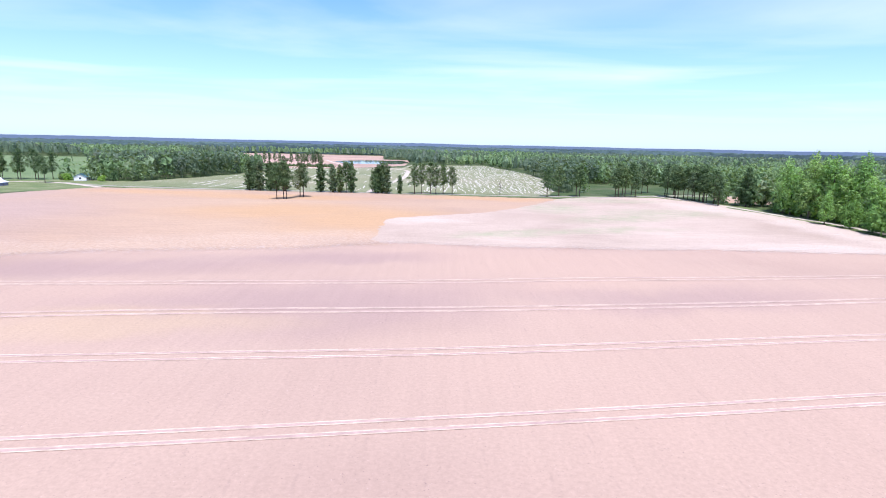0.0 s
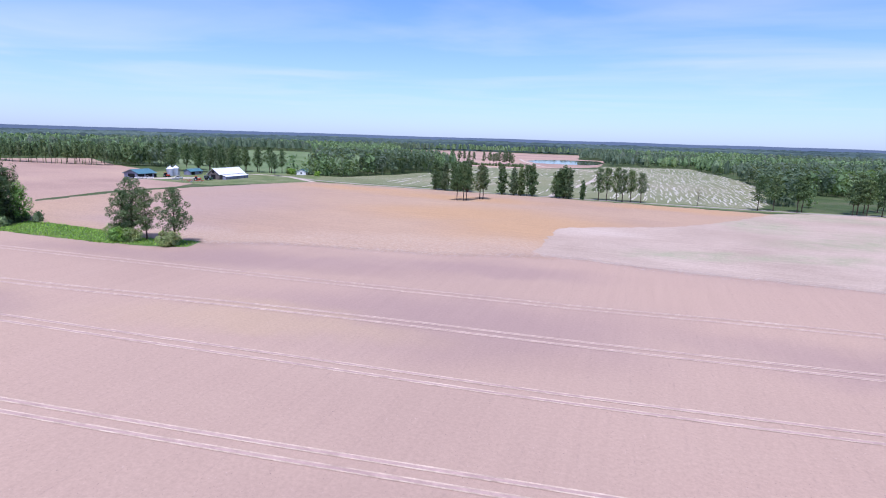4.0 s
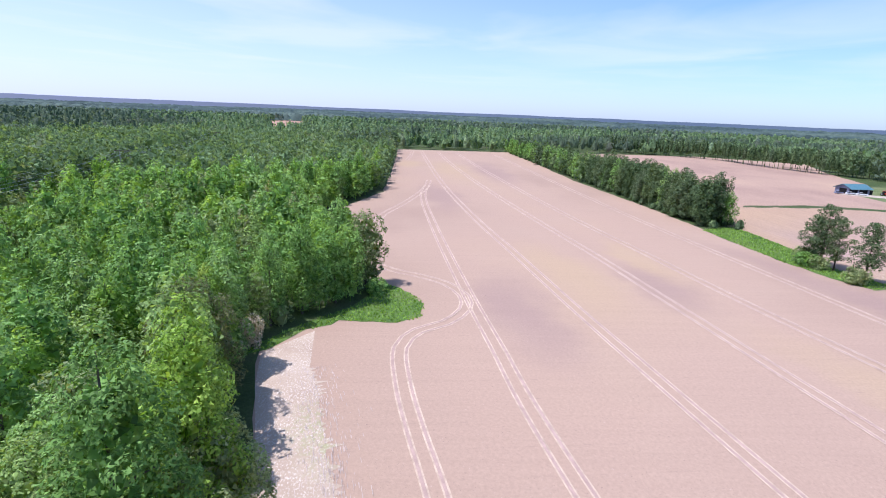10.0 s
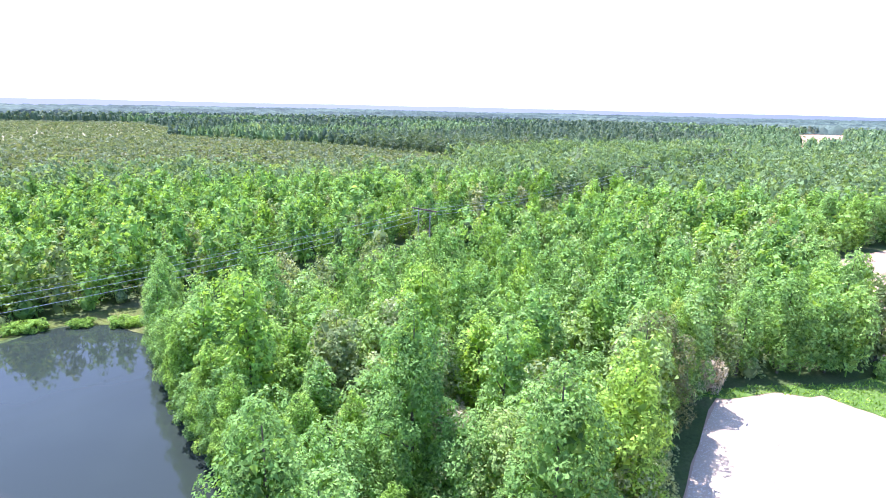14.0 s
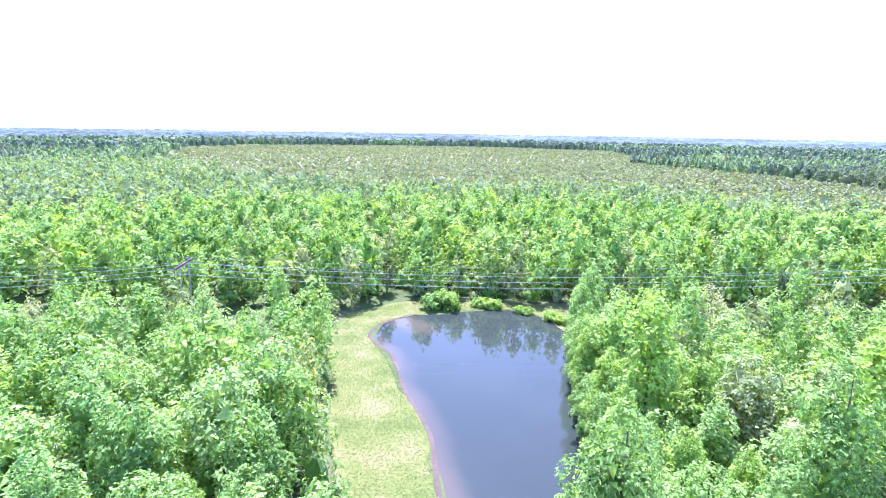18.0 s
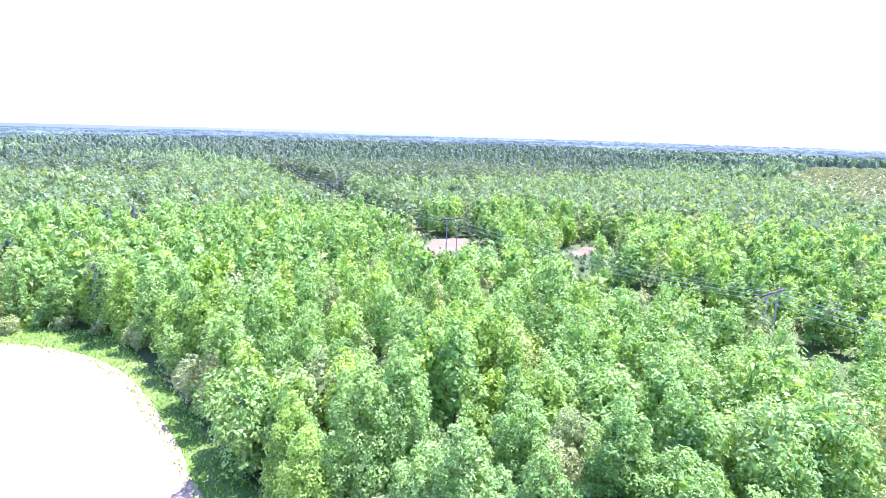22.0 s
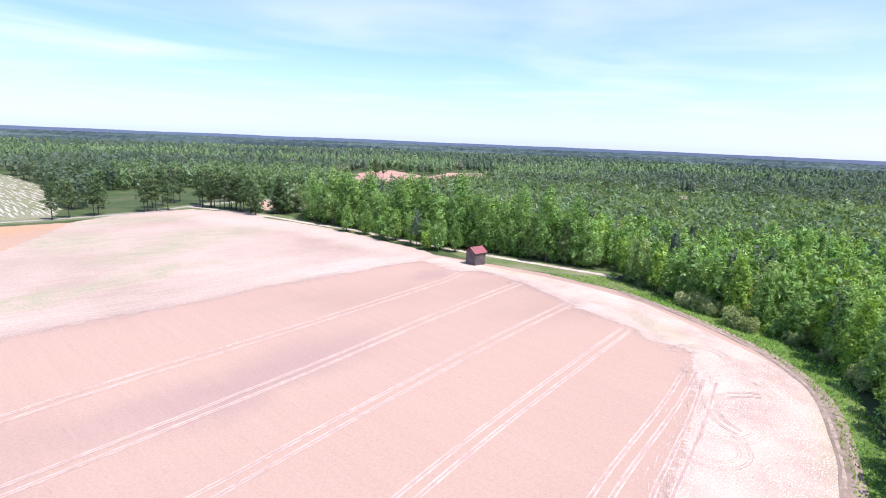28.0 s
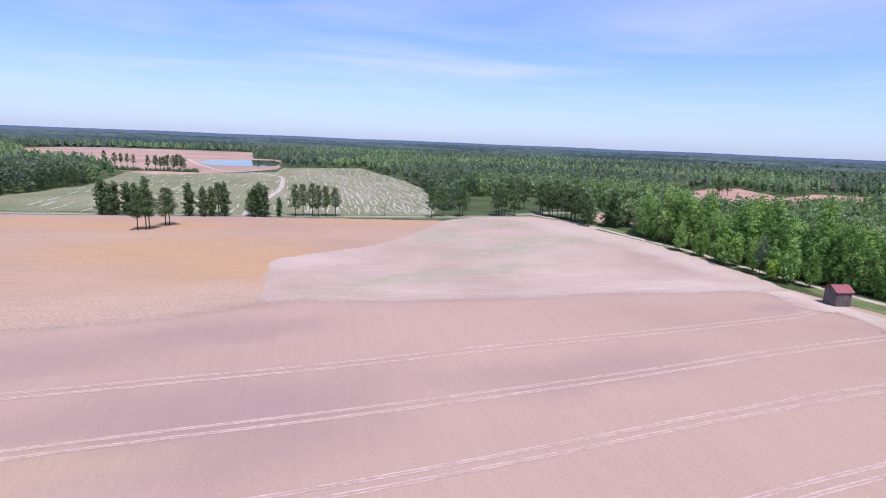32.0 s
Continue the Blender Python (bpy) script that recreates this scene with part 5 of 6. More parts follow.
row(PINES[:2], [(-288.2, 310.5), (-294.1, 316.3), (-300.1, 312.6), (-306.1, 319.4), (-282.1, 310.4), (-286.0, 319.1), (-278.0, 317.0), (-274.1, 308.4), (-268.1, 312.1), (-318.3, 305.1), (-324.2, 312.9), (-270.0, 319.7), (-264.1, 306.3)], 0.85, 1.05)
row(PINES[:1], [(-240, 321)], 0.82, 0.84)
row(PINES[:2], [(-330 + 5.0 * k, 330 + 0.9 * k + 5 * (k % 2)) for k in range(16)], 0.8, 1.0)
row(BUSH, [(-245.7, 344.7), (-241.7, 342.6), (-218.3, 341.1), (-126.8, 109.6), (-123.8, 109.1), (-128.8, 111.1), (-121.8, 110.4), (-108.7, 110.9)], 0.9, 1.4)
row(PINES[:2], [(-240.0, 680.1), (-226.5, 670.2), (-220.9, 672.5), (-216.7, 679.4), (-210.9, 681.8), (-182.9, 633.9), (-173.8, 628.0), (-167.2, 621.5), (-163.2, 618.5), (-159.0, 615.6), (-152.8, 613.3), (-148.8, 610.4), (-145.6, 611.4), (-142.8, 612.2)], 0.62, 0.85)
row(PINES[:2], [(368.0, 460.5), (375.2, 468.7), (383.4, 476.7), (379.5, 461.0), (391.5, 482.8)], 0.8, 0.95)


def field_hedge():
    """The low hedge at the far end of the mown field."""
    pts = smooth_line([(-232, 640), (-205, 612), (-170, 609), (-128, 606)], 2.4)
    p = np.array([(q.x, q.y) for q in pts]) + rng.uniform(-1.2, 1.2, (len(pts), 2))
    woods("field_hedge", p, SHRUB, NEEDLE, "low dark hedge at the end of the mown field", 2.5, 5.0)


field_hedge()


def pine_belt():
    """The thin belt of tall pines that closes the western fields."""
    pts = smooth_line([(-608.5, 208.2), (-531.6, 293.5), (-490.3, 302.9), (-418.7, 317.8), (-369.7, 345.9)], 4.2)
    p = np.array([(q.x, q.y) for q in pts] + [(q.x - 3, q.y + 5) for q in pts[::2]]) + rng.uniform(-1.5, 1.5, (len(pts) + len(pts[::2]), 2))
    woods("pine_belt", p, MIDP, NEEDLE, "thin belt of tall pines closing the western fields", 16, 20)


pine_belt()


# ---- woods edges, grass and hay ----
def edge_row(line, gap, off, protos, lo, hi, seed, jit=1.6):
    """Trees or shrubs along a line, off metres to its right."""
    r = np.random.default_rng(seed)
    pts, walked = smooth_line(line, 1.0), 0.0
    for a, b in zip(pts, pts[1:]):
        walked += (b - a).length
        if walked > gap:
            walked = r.uniform(-0.3, 0.3) * gap
            s = Vector(((b - a).y, -(b - a).x, 0)).normalized()
            p = b + s * (off + r.uniform(-jit, jit))
            place(protos[r.integers(len(protos))], p.x, p.y, r.uniform(0, 6.28), r.uniform(lo, hi), r.uniform(0.9, 1.1))


LANE_EDGE = [(172, 99), (167, 118), (163.5, 135), (160, 150), (158, 166), (156.5, 185), (155, 207), (150.5, 228), (147.5, 246)]
NE_EDGE = [(60.6, 6.4), (72.3, 9.3), (86.0, 11.7), (101.6, 15.0), (117.1, 19.8), (129.6, 28.4), (139.2, 37.9), (148.8, 55.2), (158.6, 76.2), (164.1, 95.5)]
row(BROAD[:2] + BROAD[3:4], [(146.5, 208), (149, 198), (150, 188), (150.5, 180), (151, 171), (151.6, 163), (152.4, 156), (153.6, 149)], 0.72, 0.95, 0.9)
edge_row(LANE_EDGE, 4.8, 3.6, BROAD[:2] + BROAD[3:4] + BROAD[5:6] + BROAD[:1], 1.15, 1.6, 31)
edge_row(LANE_EDGE, 6.0, 4.2, BUSH, 0.7, 1.2, 41)
edge_row(NE_EDGE, 5.5, 5.5, BROAD[:4] + BROAD[5:], 0.75, 1.05, 33)
edge_row(NE_EDGE, 6.0, 3.8, BUSH[1:], 0.45, 0.9, 34, 0.8)
edge_row([(-112.5, -12.0), (-133.2, -24.3), (-176.3, -33.5), (-235.1, -17.0), (-296.4, -16.8)][::-1], 6.5, 3.5, BROAD[:4] + BROAD[5:], 0.8, 1.05, 36)
edge_row([(-67.7, -24.4), (-51.3, -20.4), (-35.1, -16.3)], 6.0, 3.0, FINE[2:3] + FINE[5:], 0.85, 1.0, 37, 1.0)
edge_row([(34.2, -64.7), (40.2, -88.4), (41.3, -108.2)], 4.5, -3.0, BUSH, 0.8, 1.3, 38, 1.0)
edge_row([(-2.2, -31.9), (-3.4, -68.6), (-7.4, -92.7), (-12.4, -104.7)], 4.2, 1.2, FINE[:4], 0.7, 0.95, 39, 0.8)
place(FINE[2], -22.8, -13.2, 0.4, 1.28, 1.1)
place(FINE[6], -34.0, -18.3, 2.4, 1.1, 1.0)
place(FINE[6], 54.7, 4.4, 1.0, 1.05, 1.0)
place(FINE[2], 60.6, 4.4, 3.0, 0.98, 1.0)
DULL = make_tree("broadleaf_tree", 15, 4.6, 1.5, 8000, 0.25, 130, "round", LEAFDULL, BARK, "dull olive-brown leafy tree at the woods edge", "tree", 90)
place(DULL, -47.4, -22.9, 1.2, 1.1, 1.05)
BLOOM = make_tree("bush", 3.2, 2.2, 0.1, 2200, 0.22, 24, "round", LEAFBLOOM, BARK, "shrub covered in creamy white blossom", "shrub", 91, 0.08)
for _x, _y in ((-27.2, -37.4), (-28.9, -41.1), (-25.3, -40.6), (-21.6, -30.8), (-67.0, -22.6), (-65.0, -24.4)):
    place(BLOOM, _x, _y, _x, 1.1, 1.3)
CREAM = make_tree("bush", 3.6, 2.5, 0.1, 2200, 0.25, 22, "round", LEAFCREAM, BARK, "spreading shrub with pale cream-green blossom", "shrub", 92, 0.08, "cream shrubs along the track")
for _x, _y, _w in ((153.4, 63.6, 0.9), (151.6, 58.4, 1.25), (149.6, 55.0, 1.0), (145.0, 48.2, 1.2), (143.4, 44.6, 0.9), (125.0, 20.4, 1.2), (131.2, 21.6, 1.3), (137.8, 24.2, 1.0)):
    place(CREAM, _x, _y, _x * 2.3, _w, 1.05)
place(PINES[3], -80.1, -89.6, 0.2, 0.82, 0.9)
# narrow stretched pine standing in for a vine-clad dead tree
place(PINES[3], -41.5, -88.3, 0.7, 0.46, 2.1)


def tufts(name, polys, gap, mat, label, hmin, hmax, blade=0.16):
    """Loose blades of long grass over outlines."""
    out = []
    for poly in polys:
        xs, ys = [q[0] for q in poly], [q[1] for q in poly]
        p = spread(min(xs), max(xs), min(ys), max(ys), gap, rng)
        p = p[inside(poly, p[:, 0], p[:, 1])]
        n = len(p)
        for k in range(3):
            a = rng.uniform(0, 6.28, n)
            h = rng.uniform(hmin, hmax, n)
            w = blade
            base = p + rng.uniform(-0.3, 0.3, p.shape) * gap
            v = np.zeros((n, 3, 3))
            v[:, 0, 0], v[:, 0, 1] = base[:, 0] - np.cos(a) * w, base[:, 1] - np.sin(a) * w
            v[:, 1, 0], v[:, 1, 1] = base[:, 0] + np.cos(a) * w, base[:, 1] + np.sin(a) * w
            v[:, 2, 0], v[:, 2, 1], v[:, 2, 2] = base[:, 0] + rng.normal(0, 0.25, n), base[:, 1] + rng.normal(0, 0.25, n), h
            out.append(v.reshape(-1, 3))
    tagged(new(name, quads_mesh(name, np.concatenate(out), mat, 3)), label, "grass", kind="stuff")


tufts("long_grass", [GRASSNOSE, HEDGEGRASS, EDGEGRASS[:9] + EDGEGRASS[19:]], 0.8, LEAFLIME, "tufts of long green grass along the edges", 0.15, 0.6)
tufts("bank_tufts", [BANKF], 0.45, BLADES, "tufts of yellow-green grass on the pond bank", 0.05, 0.22, 0.07)
_shore = smooth_line([(14.7, -40.7), (16.2, -47.0), (18.2, -58.9), (23.0, -70.9), (27.0, -83.7), (32.7, -92.5), (31.8, -99.6), (25.6, -106.4)], 1.5)
tagged(new("mud_shore", strip_mesh("mud_shore", _shore, 0.6, 0.03, MUD, 0.0, 0.5)), "bare brown mud along the water's edge", "shore", kind="structure")


def hay_strips():
    r = np.random.default_rng(12)
    v, f = [], []
    area = spread(-165, 84, 322, 740, 6.0, r)
    area = area[inside(GREENF, area[:, 0], area[:, 1])]
    for x, y in area:
        thick = 0.85 if (x > -12 and y < 445) else 0.6 if (x > -30 and y > 452) else 0.16
        if r.uniform() > thick or 445 < y < 452:
            continue
        n, l, w = 9, r.uniform(6, 24), r.uniform(0.24, 0.52)
        a = math.radians(91 + r.normal(0, 3.5))
        i0 = len(v)
        for k in range(n):
            t = k / (n - 1) - 0.5
            cx, cy = x + math.cos(a) * l * t + r.normal(0, 0.07), y + math.sin(a) * l * t + r.normal(0, 0.07)
            ww = w * (1 - abs(2 * t) ** 3) * r.uniform(0.6, 1.2) + 0.05
            for s, z in ((-1, 0.03), (0, 0.22), (1, 0.03)):
                v.append((cx - math.sin(a) * ww * s, cy + math.cos(a) * ww * s, z))
        for k in range(n - 1):
            b = i0 + 3 * k
            f += [(b, b + 3, b + 4, b + 1), (b + 1, b + 4, b + 5, b + 2)]
    tagged(new("hay_strips", mesh_of("hay_strips", v, f, HAY)), "pale windrows of cut hay lying on the green field", "hay", kind="stuff")


HAY = plain_mat("pale_hay", (0.50, 0.46, 0.36), 0.95, 0.35, 0.8, 0.1)
hay_strips()


def bare_tree(x, y):
    """A small dead tree of bare limbs."""
    root = tagged(new("bare_tree"), "small bare grey tree beside the road", "tree")
    root.matrix_basis = pose(x, y, 0)
    r = np.random.default_rng(77)
    bm = bmesh.new()
    tube(bm, [Vector((0, 0, -0.2)), Vector((0.1, 0, 4)), Vector((0, 0.2, 8.5))], [0.22, 0.16, 0.03], 7)
    part("trunk", bm, BARK, root)
    for k in range(12):
        z, a, l = 2.6 + 0.45 * k, k * 2.4, 2.6 - 0.13 * k
        bm = bmesh.new()
        tip = Vector((math.cos(a) * l, math.sin(a) * l, z + l * 0.7))
        mid = Vector((math.cos(a) * l * 0.5, math.sin(a) * l * 0.5, z + l * 0.25))
        tube(bm, [Vector((0.08, 0.05, z)), mid, tip], [0.07, 0.05, 0.015], 5)
        for s in (-0.6, 0.5):
            tube(bm, [mid, mid + Vector((math.cos(a + s) * l * 0.45, math.sin(a + s) * l * 0.45, l * 0.45))], [0.035, 0.01], 4)
        part("limb", bm, BARK, root)


bare_tree(30, 306)
tagged(new("field_track", strip_mesh("field_track", smooth_line([(-38.8, 431.3), (5.3, 438.3), (36.4, 436.1), (73.6, 443.5)]), 2.2, 0.03, BANK, 0.0, 0.2)), "grassy track across the mown field", "track", kind="structure")


# ---- buildings ----
def box(bm, x0, y0, z0, x1, y1, z1):
    v = [bm.verts.new(p) for p in ((x0, y0, z0), (x1, y0, z0), (x1, y1, z0), (x0, y1, z0), (x0, y0, z1), (x1, y0, z1), (x1, y1, z1), (x0, y1, z1))]
    for f in ((3, 2, 1, 0), (4, 5, 6, 7), (0, 1, 5, 4), (1, 2, 6, 5), (2, 3, 7, 6), (3, 0, 4, 7)):
        bm.faces.new([v[k] for k in f])


def one_box(*a):
    bm = bmesh.new()
    box(bm, *a)
    return bm


def prism(profile, y0, y1):
    """A solid with the (x, z) outline, drawn along y."""
    bm = bmesh.new()
    a = [bm.verts.new((x, y0, z)) for x, z in profile]
    b = [bm.verts.new((x, y1, z)) for x, z in profile]
    n = len(profile)
    for k in range(n):
        bm.faces.new((a[k], a[(k + 1) % n], b[(k + 1) % n], b[k]))
    bm.faces.new(a[::-1])
    bm.faces.new(b)
    bmesh.ops.recalc_face_normals(bm, faces=bm.faces)
    return bm


def slab_roof(p, q, y0, y1, thick=0.15):
    """One sloping roof sheet from (x, z) p to q with standing ribs."""
    (x0, z0), (x1, z1) = p, q
    bm = prism([(x0, z0), (x1, z1), (x1, z1 + thick), (x0, z0 + thick)], y0, y1)
    n = int((y1 - y0) / 1.2)
    for k in range(n + 1):
        y = y0 + (y1 - y0) * k / max(1, n)
        r = prism([(x0, z0 + thick - 0.01), (x1, z1 + thick - 0.01), (x1, z1 + thick + 0.07), (x0, z0 + thick + 0.07)], y - 0.04, y + 0.04)
        me = bpy.data.meshes.new("rib")
        r.to_mesh(me)
        r.free()
        bm.from_mesh(me)
        bpy.data.meshes.remove(me)
    return bm


def gable_house(name, label, category, x, y, turn, w, l, eave, ridge, wall, roof, over=0.5, openings=(), door=None, pane=None):
    """Walls, two roof sheets, and openings given as (side, along, wide, z0, z1, kind)."""
    root = tagged(new(name), label, category)
    root.matrix_basis = pose(x, y, 0, 0, 0, turn)
    h = w / 2
    part("wall", prism([(-h, 0), (h, 0), (h, eave), (0, ridge), (-h, eave)], -l / 2, l / 2), wall, root)
    rise = (ridge - eave) / h
    part("roof_sheet", slab_roof((-h - over, eave - rise * over), (0, ridge), -l / 2 - over, l / 2 + over), roof, root)
    part("roof_sheet", slab_roof((h + over, eave - rise * over), (0, ridge), -l / 2 - over, l / 2 + over), roof, root)
    part("ridge_cap", prism([(-0.25, ridge + 0.06), (0, ridge + 0.22), (0.25, ridge + 0.06)], -l / 2 - over, l / 2 + over), roof, root)
    for side, along, wide, z0, z1, kind in openings:
        m = door if kind != "window" else pane
        a, b = along - wide / 2, along + wide / 2
        bm = bmesh.new()
        if side == "e":
            box(bm, h - 0.02, a, z0, h + 0.06, b, z1)
        elif side == "w":
            box(bm, -h - 0.06, a, z0, -h + 0.02, b, z1)
        elif side == "s":
            box(bm, a, -l / 2 - 0.06, z0, b, -l / 2 + 0.02, z1)
        else:
            box(bm, a, l / 2 - 0.02, z0, b, l / 2 + 0.06, z1)
        part(kind, bm, m, root)
    return root


WHITETIN = tin_mat("white_tin", (0.78, 0.79, 0.80), (0.60, 0.58, 0.55), rough=0.45, metal=0.0)
TEALTIN = tin_mat("teal_tin", (0.10, 0.22, 0.25), (0.15, 0.25, 0.27), rough=0.45, metal=0.1)
REDTIN = tin_mat("rusty_red_tin", (0.30, 0.085, 0.085), (0.22, 0.11, 0.09), rough=0.6, metal=0.1)
GALV = tin_mat("galvanised_steel", (0.55, 0.57, 0.60), (0.45, 0.46, 0.48), rough=0.4, metal=0.7)
GREYBOARD = plain_mat("weathered_boards", (0.15, 0.125, 0.115), 0.9, 0.5, 2.5, 0.1, 0.0, 0.02)
BLUEBOARD = plain_mat("blue_grey_boards", (0.22, 0.23, 0.30), 0.85, 0.35, 1.2, 0.15)
# near-black colour stands in for the shade inside openings and between boards
INSIDESHADE = plain_mat("interior_shade", (0.02, 0.02, 0.022), 0.95, 0.2, 1.0, 0.05)
WHITEPAINT = plain_mat("white_paint", (0.72, 0.72, 0.70), 0.6, 0.2, 1.0)
REDPAINT = plain_mat("red_machine_paint", (0.45, 0.06, 0.03), 0.5, 0.3, 1.5, 0.4)
GREENPAINT = plain_mat("green_machine_paint", (0.05, 0.13, 0.06), 0.5, 0.3, 1.5, 0.4)
RUBBER = plain_mat("black_rubber", (0.02, 0.02, 0.02), 0.9, 0.2, 2.0, 0.1)
GLASS = plain_mat("dark_glass", (0.02, 0.025, 0.03), 0.1, 0.1, 1.0, 0.6)
POLEWOOD = plain_mat("pole_timber", (0.13, 0.09, 0.075), 0.9, 0.4, 1.0, 0.1)
POLEGREY = plain_mat("grey_pole_timber", (0.36, 0.34, 0.32), 0.9, 0.4, 1.0, 0.1)
CABLE = plain_mat("aluminium_cable", (0.55, 0.56, 0.58), 0.45, 0.1, 1.0, 0.5, 0.5)


def barn():
    root = tagged(new("barn"), "big old barn with white tin roof and blue-grey lean-to", "barn")
    root.matrix_basis = pose(-250.5, 285.7, 0, 0, 0, 3)
    root.scale = (0.70, 0.70, 0.72)
    part("wall", prism([(-6.5, 0), (6.5, 0), (6.5, 4.6), (0, 9.2), (-6.5, 4.6)], -17, 17), GREYBOARD, root)
    for s in (-1, 1):
        part("roof_sheet", slab_roof((s * 7.1, 4.2), (0, 9.2), -17.8, 17.8), WHITETIN, root)
        part("lean_to_roof", slab_roof((s * 11.2, 2.5), (s * 6.5, 3.9), -14 if s > 0 else -17, 17.4), WHITETIN, root)
        part("lean_to_wall", one_box(s * 10.8 - 0.1, -13.6 if s > 0 else -16.6, 0, s * 10.8 + 0.1, 17, 2.5), BLUEBOARD, root)
        for k in range(7):
            y = -13.4 + 5 * k
            part("post", one_box(s * 10.95 - 0.12, y - 0.12, 0, s * 10.95 + 0.12, y + 0.12, 2.6), GREYBOARD, root)
    part("ridge_cap", prism([(-0.35, 9.25), (0, 9.55), (0.35, 9.25)], -17.8, 17.8), WHITETIN, root)
    part("barn_door", one_box(-2.2, -17.08, 0, 2.2, -16.98, 4.2), INSIDESHADE, root)
    part("loft_door", one_box(-1.2, -17.08, 5.2, 1.2, -16.98, 7.2), INSIDESHADE, root)
    part("side_door", one_box(-5.6, -17.08, 0, -3.6, -16.98, 2.6), BLUEBOARD, root)
    part("lean_to_end", one_box(7.0, -13.7, 0, 10.7, -13.5, 2.4), BLUEBOARD, root)
    return root


def silo(x, y, h=5.6, r=2.1):
    root = tagged(new("grain_silo"), "round galvanised grain silo with conical lid", "silo", group="grain silos of the farm")
    root.matrix_basis = pose(x, y, 0)
    bm = bmesh.new()
    n, loops = 28, []
    for k in range(int(h / 0.8) + 1):
        for dz, dr in ((0, 0.0), (0.08, 0.05)):
            loops.append([bm.verts.new((math.cos(a * 2 * math.pi / n) * (r + dr), math.sin(a * 2 * math.pi / n) * (r + dr), k * 0.8 + dz)) for a in range(n)])
    for a, b in zip(loops, loops[1:]):
        for k in range(n):
            bm.faces.new((a[k], a[(k + 1) % n], b[(k + 1) % n], b[k]))
    part("bin_wall", bm, GALV, root)
    bm = bmesh.new()
    top = int(h / 0.8) * 0.8
    bmesh.ops.create_cone(bm, cap_ends=True, segments=28, radius1=r + 0.2, radius2=0.4, depth=1.5, matrix=Matrix.Translation((0, 0, top + 0.8)))
    part("lid", bm, WHITETIN, root)
    bm = bmesh.new()
    bmesh.ops.create_cone(bm, cap_ends=True, segments=14, radius1=0.42, radius2=0.3, depth=0.5, matrix=Matrix.Translation((0, 0, top + 1.75)))
    part("cap", bm, GALV, root)
    bm = bmesh.new()
    for s in (-0.25, 0.25):
        box(bm, r + 0.05, s - 0.03, 0, r + 0.12, s + 0.03, top)
    for k in range(int(top / 0.5)):
        box(bm, r + 0.06, -0.25, 0.3 + k * 0.5, r + 0.11, 0.25, 0.36 + k * 0.5)
    part("ladder", bm, GALV, root)
    part("hatch", one_box(r - 0.1, 0.6, 0.6, r + 0.08, 1.4, 1.9), GALV, root)


def wheel(parent, x, y, r, w=0.4):
    bm = bmesh.new()
    bmesh.ops.create_cone(bm, cap_ends=True, segments=18, radius1=r, radius2=r, depth=w, matrix=Matrix.Translation((x, y, r)) @ Matrix.Rotation(radians(90), 4, "X"))
    bmesh.ops.bevel(bm, geom=[e for e in bm.edges if len(e.link_faces) == 2 and abs(e.calc_face_angle(0)) > 1], offset=0.06, segments=1, affect="EDGES")
    t = part("wheel", bm, RUBBER, parent)
    bm = bmesh.new()
    bmesh.ops.create_cone(bm, cap_ends=True, segments=14, radius1=r * 0.5, radius2=r * 0.5, depth=w + 0.06, matrix=Matrix.Translation((x, y, r)) @ Matrix.Rotation(radians(90), 4, "X"))
    part("rim", bm, GALV, t)


def car(x, y, turn, paint, label, l=4.8, cat="car"):
    root = tagged(new("car"), label, cat)
    root.matrix_basis = pose(x, y, 0, 0, 0, turn)
    part("body", prism([(-l / 2, 0.35), (l / 2, 0.35), (l / 2, 0.85), (l / 2 - 0.2, 0.98), (-l / 2 + 0.1, 1.02), (-l / 2, 0.9)], -0.9, 0.9), paint, root)
    part("cabin", prism([(-l * 0.32, 1.0), (l * 0.24, 0.98), (l * 0.08, 1.5), (-l * 0.22, 1.52)], -0.78, 0.78), GLASS, root)
    part("roof", prism([(-l * 0.23, 1.50), (l * 0.09, 1.48), (l * 0.06, 1.56), (-l * 0.2, 1.58)], -0.78, 0.78), paint, root)
    for wx in (-l * 0.3, l * 0.31):
        for wy in (-0.85, 0.85):
            wheel(root, wx, wy, 0.34, 0.24)


def tractor(x, y, turn, paint, label):
    root = tagged(new("tractor"), label, "tractor")
    root.matrix_basis = pose(x, y, 0, 0, 0, turn)
    part("bonnet", one_box(0.2, -0.45, 0.9, 2.4, 0.45, 1.7), paint, root)
    part("cab", one_box(-1.1, -0.7, 1.1, 0.2, 0.7, 2.6), GLASS, root)
    part("cab_roof", one_box(-1.25, -0.8, 2.6, 0.3, 0.8, 2.8), paint, root)
    part("chassis", one_box(-1.2, -0.3, 0.6, 2.2, 0.3, 0.95), RUBBER, root)
    part("exhaust", one_box(1.3, 0.3, 1.7, 1.4, 0.4, 2.6), GALV, root)
    for wx, wy, r in ((-0.8, -0.95, 0.85), (-0.8, 0.95, 0.85), (1.8, -0.8, 0.5), (1.8, 0.8, 0.5)):
        wheel(root, wx, wy, r, 0.45)


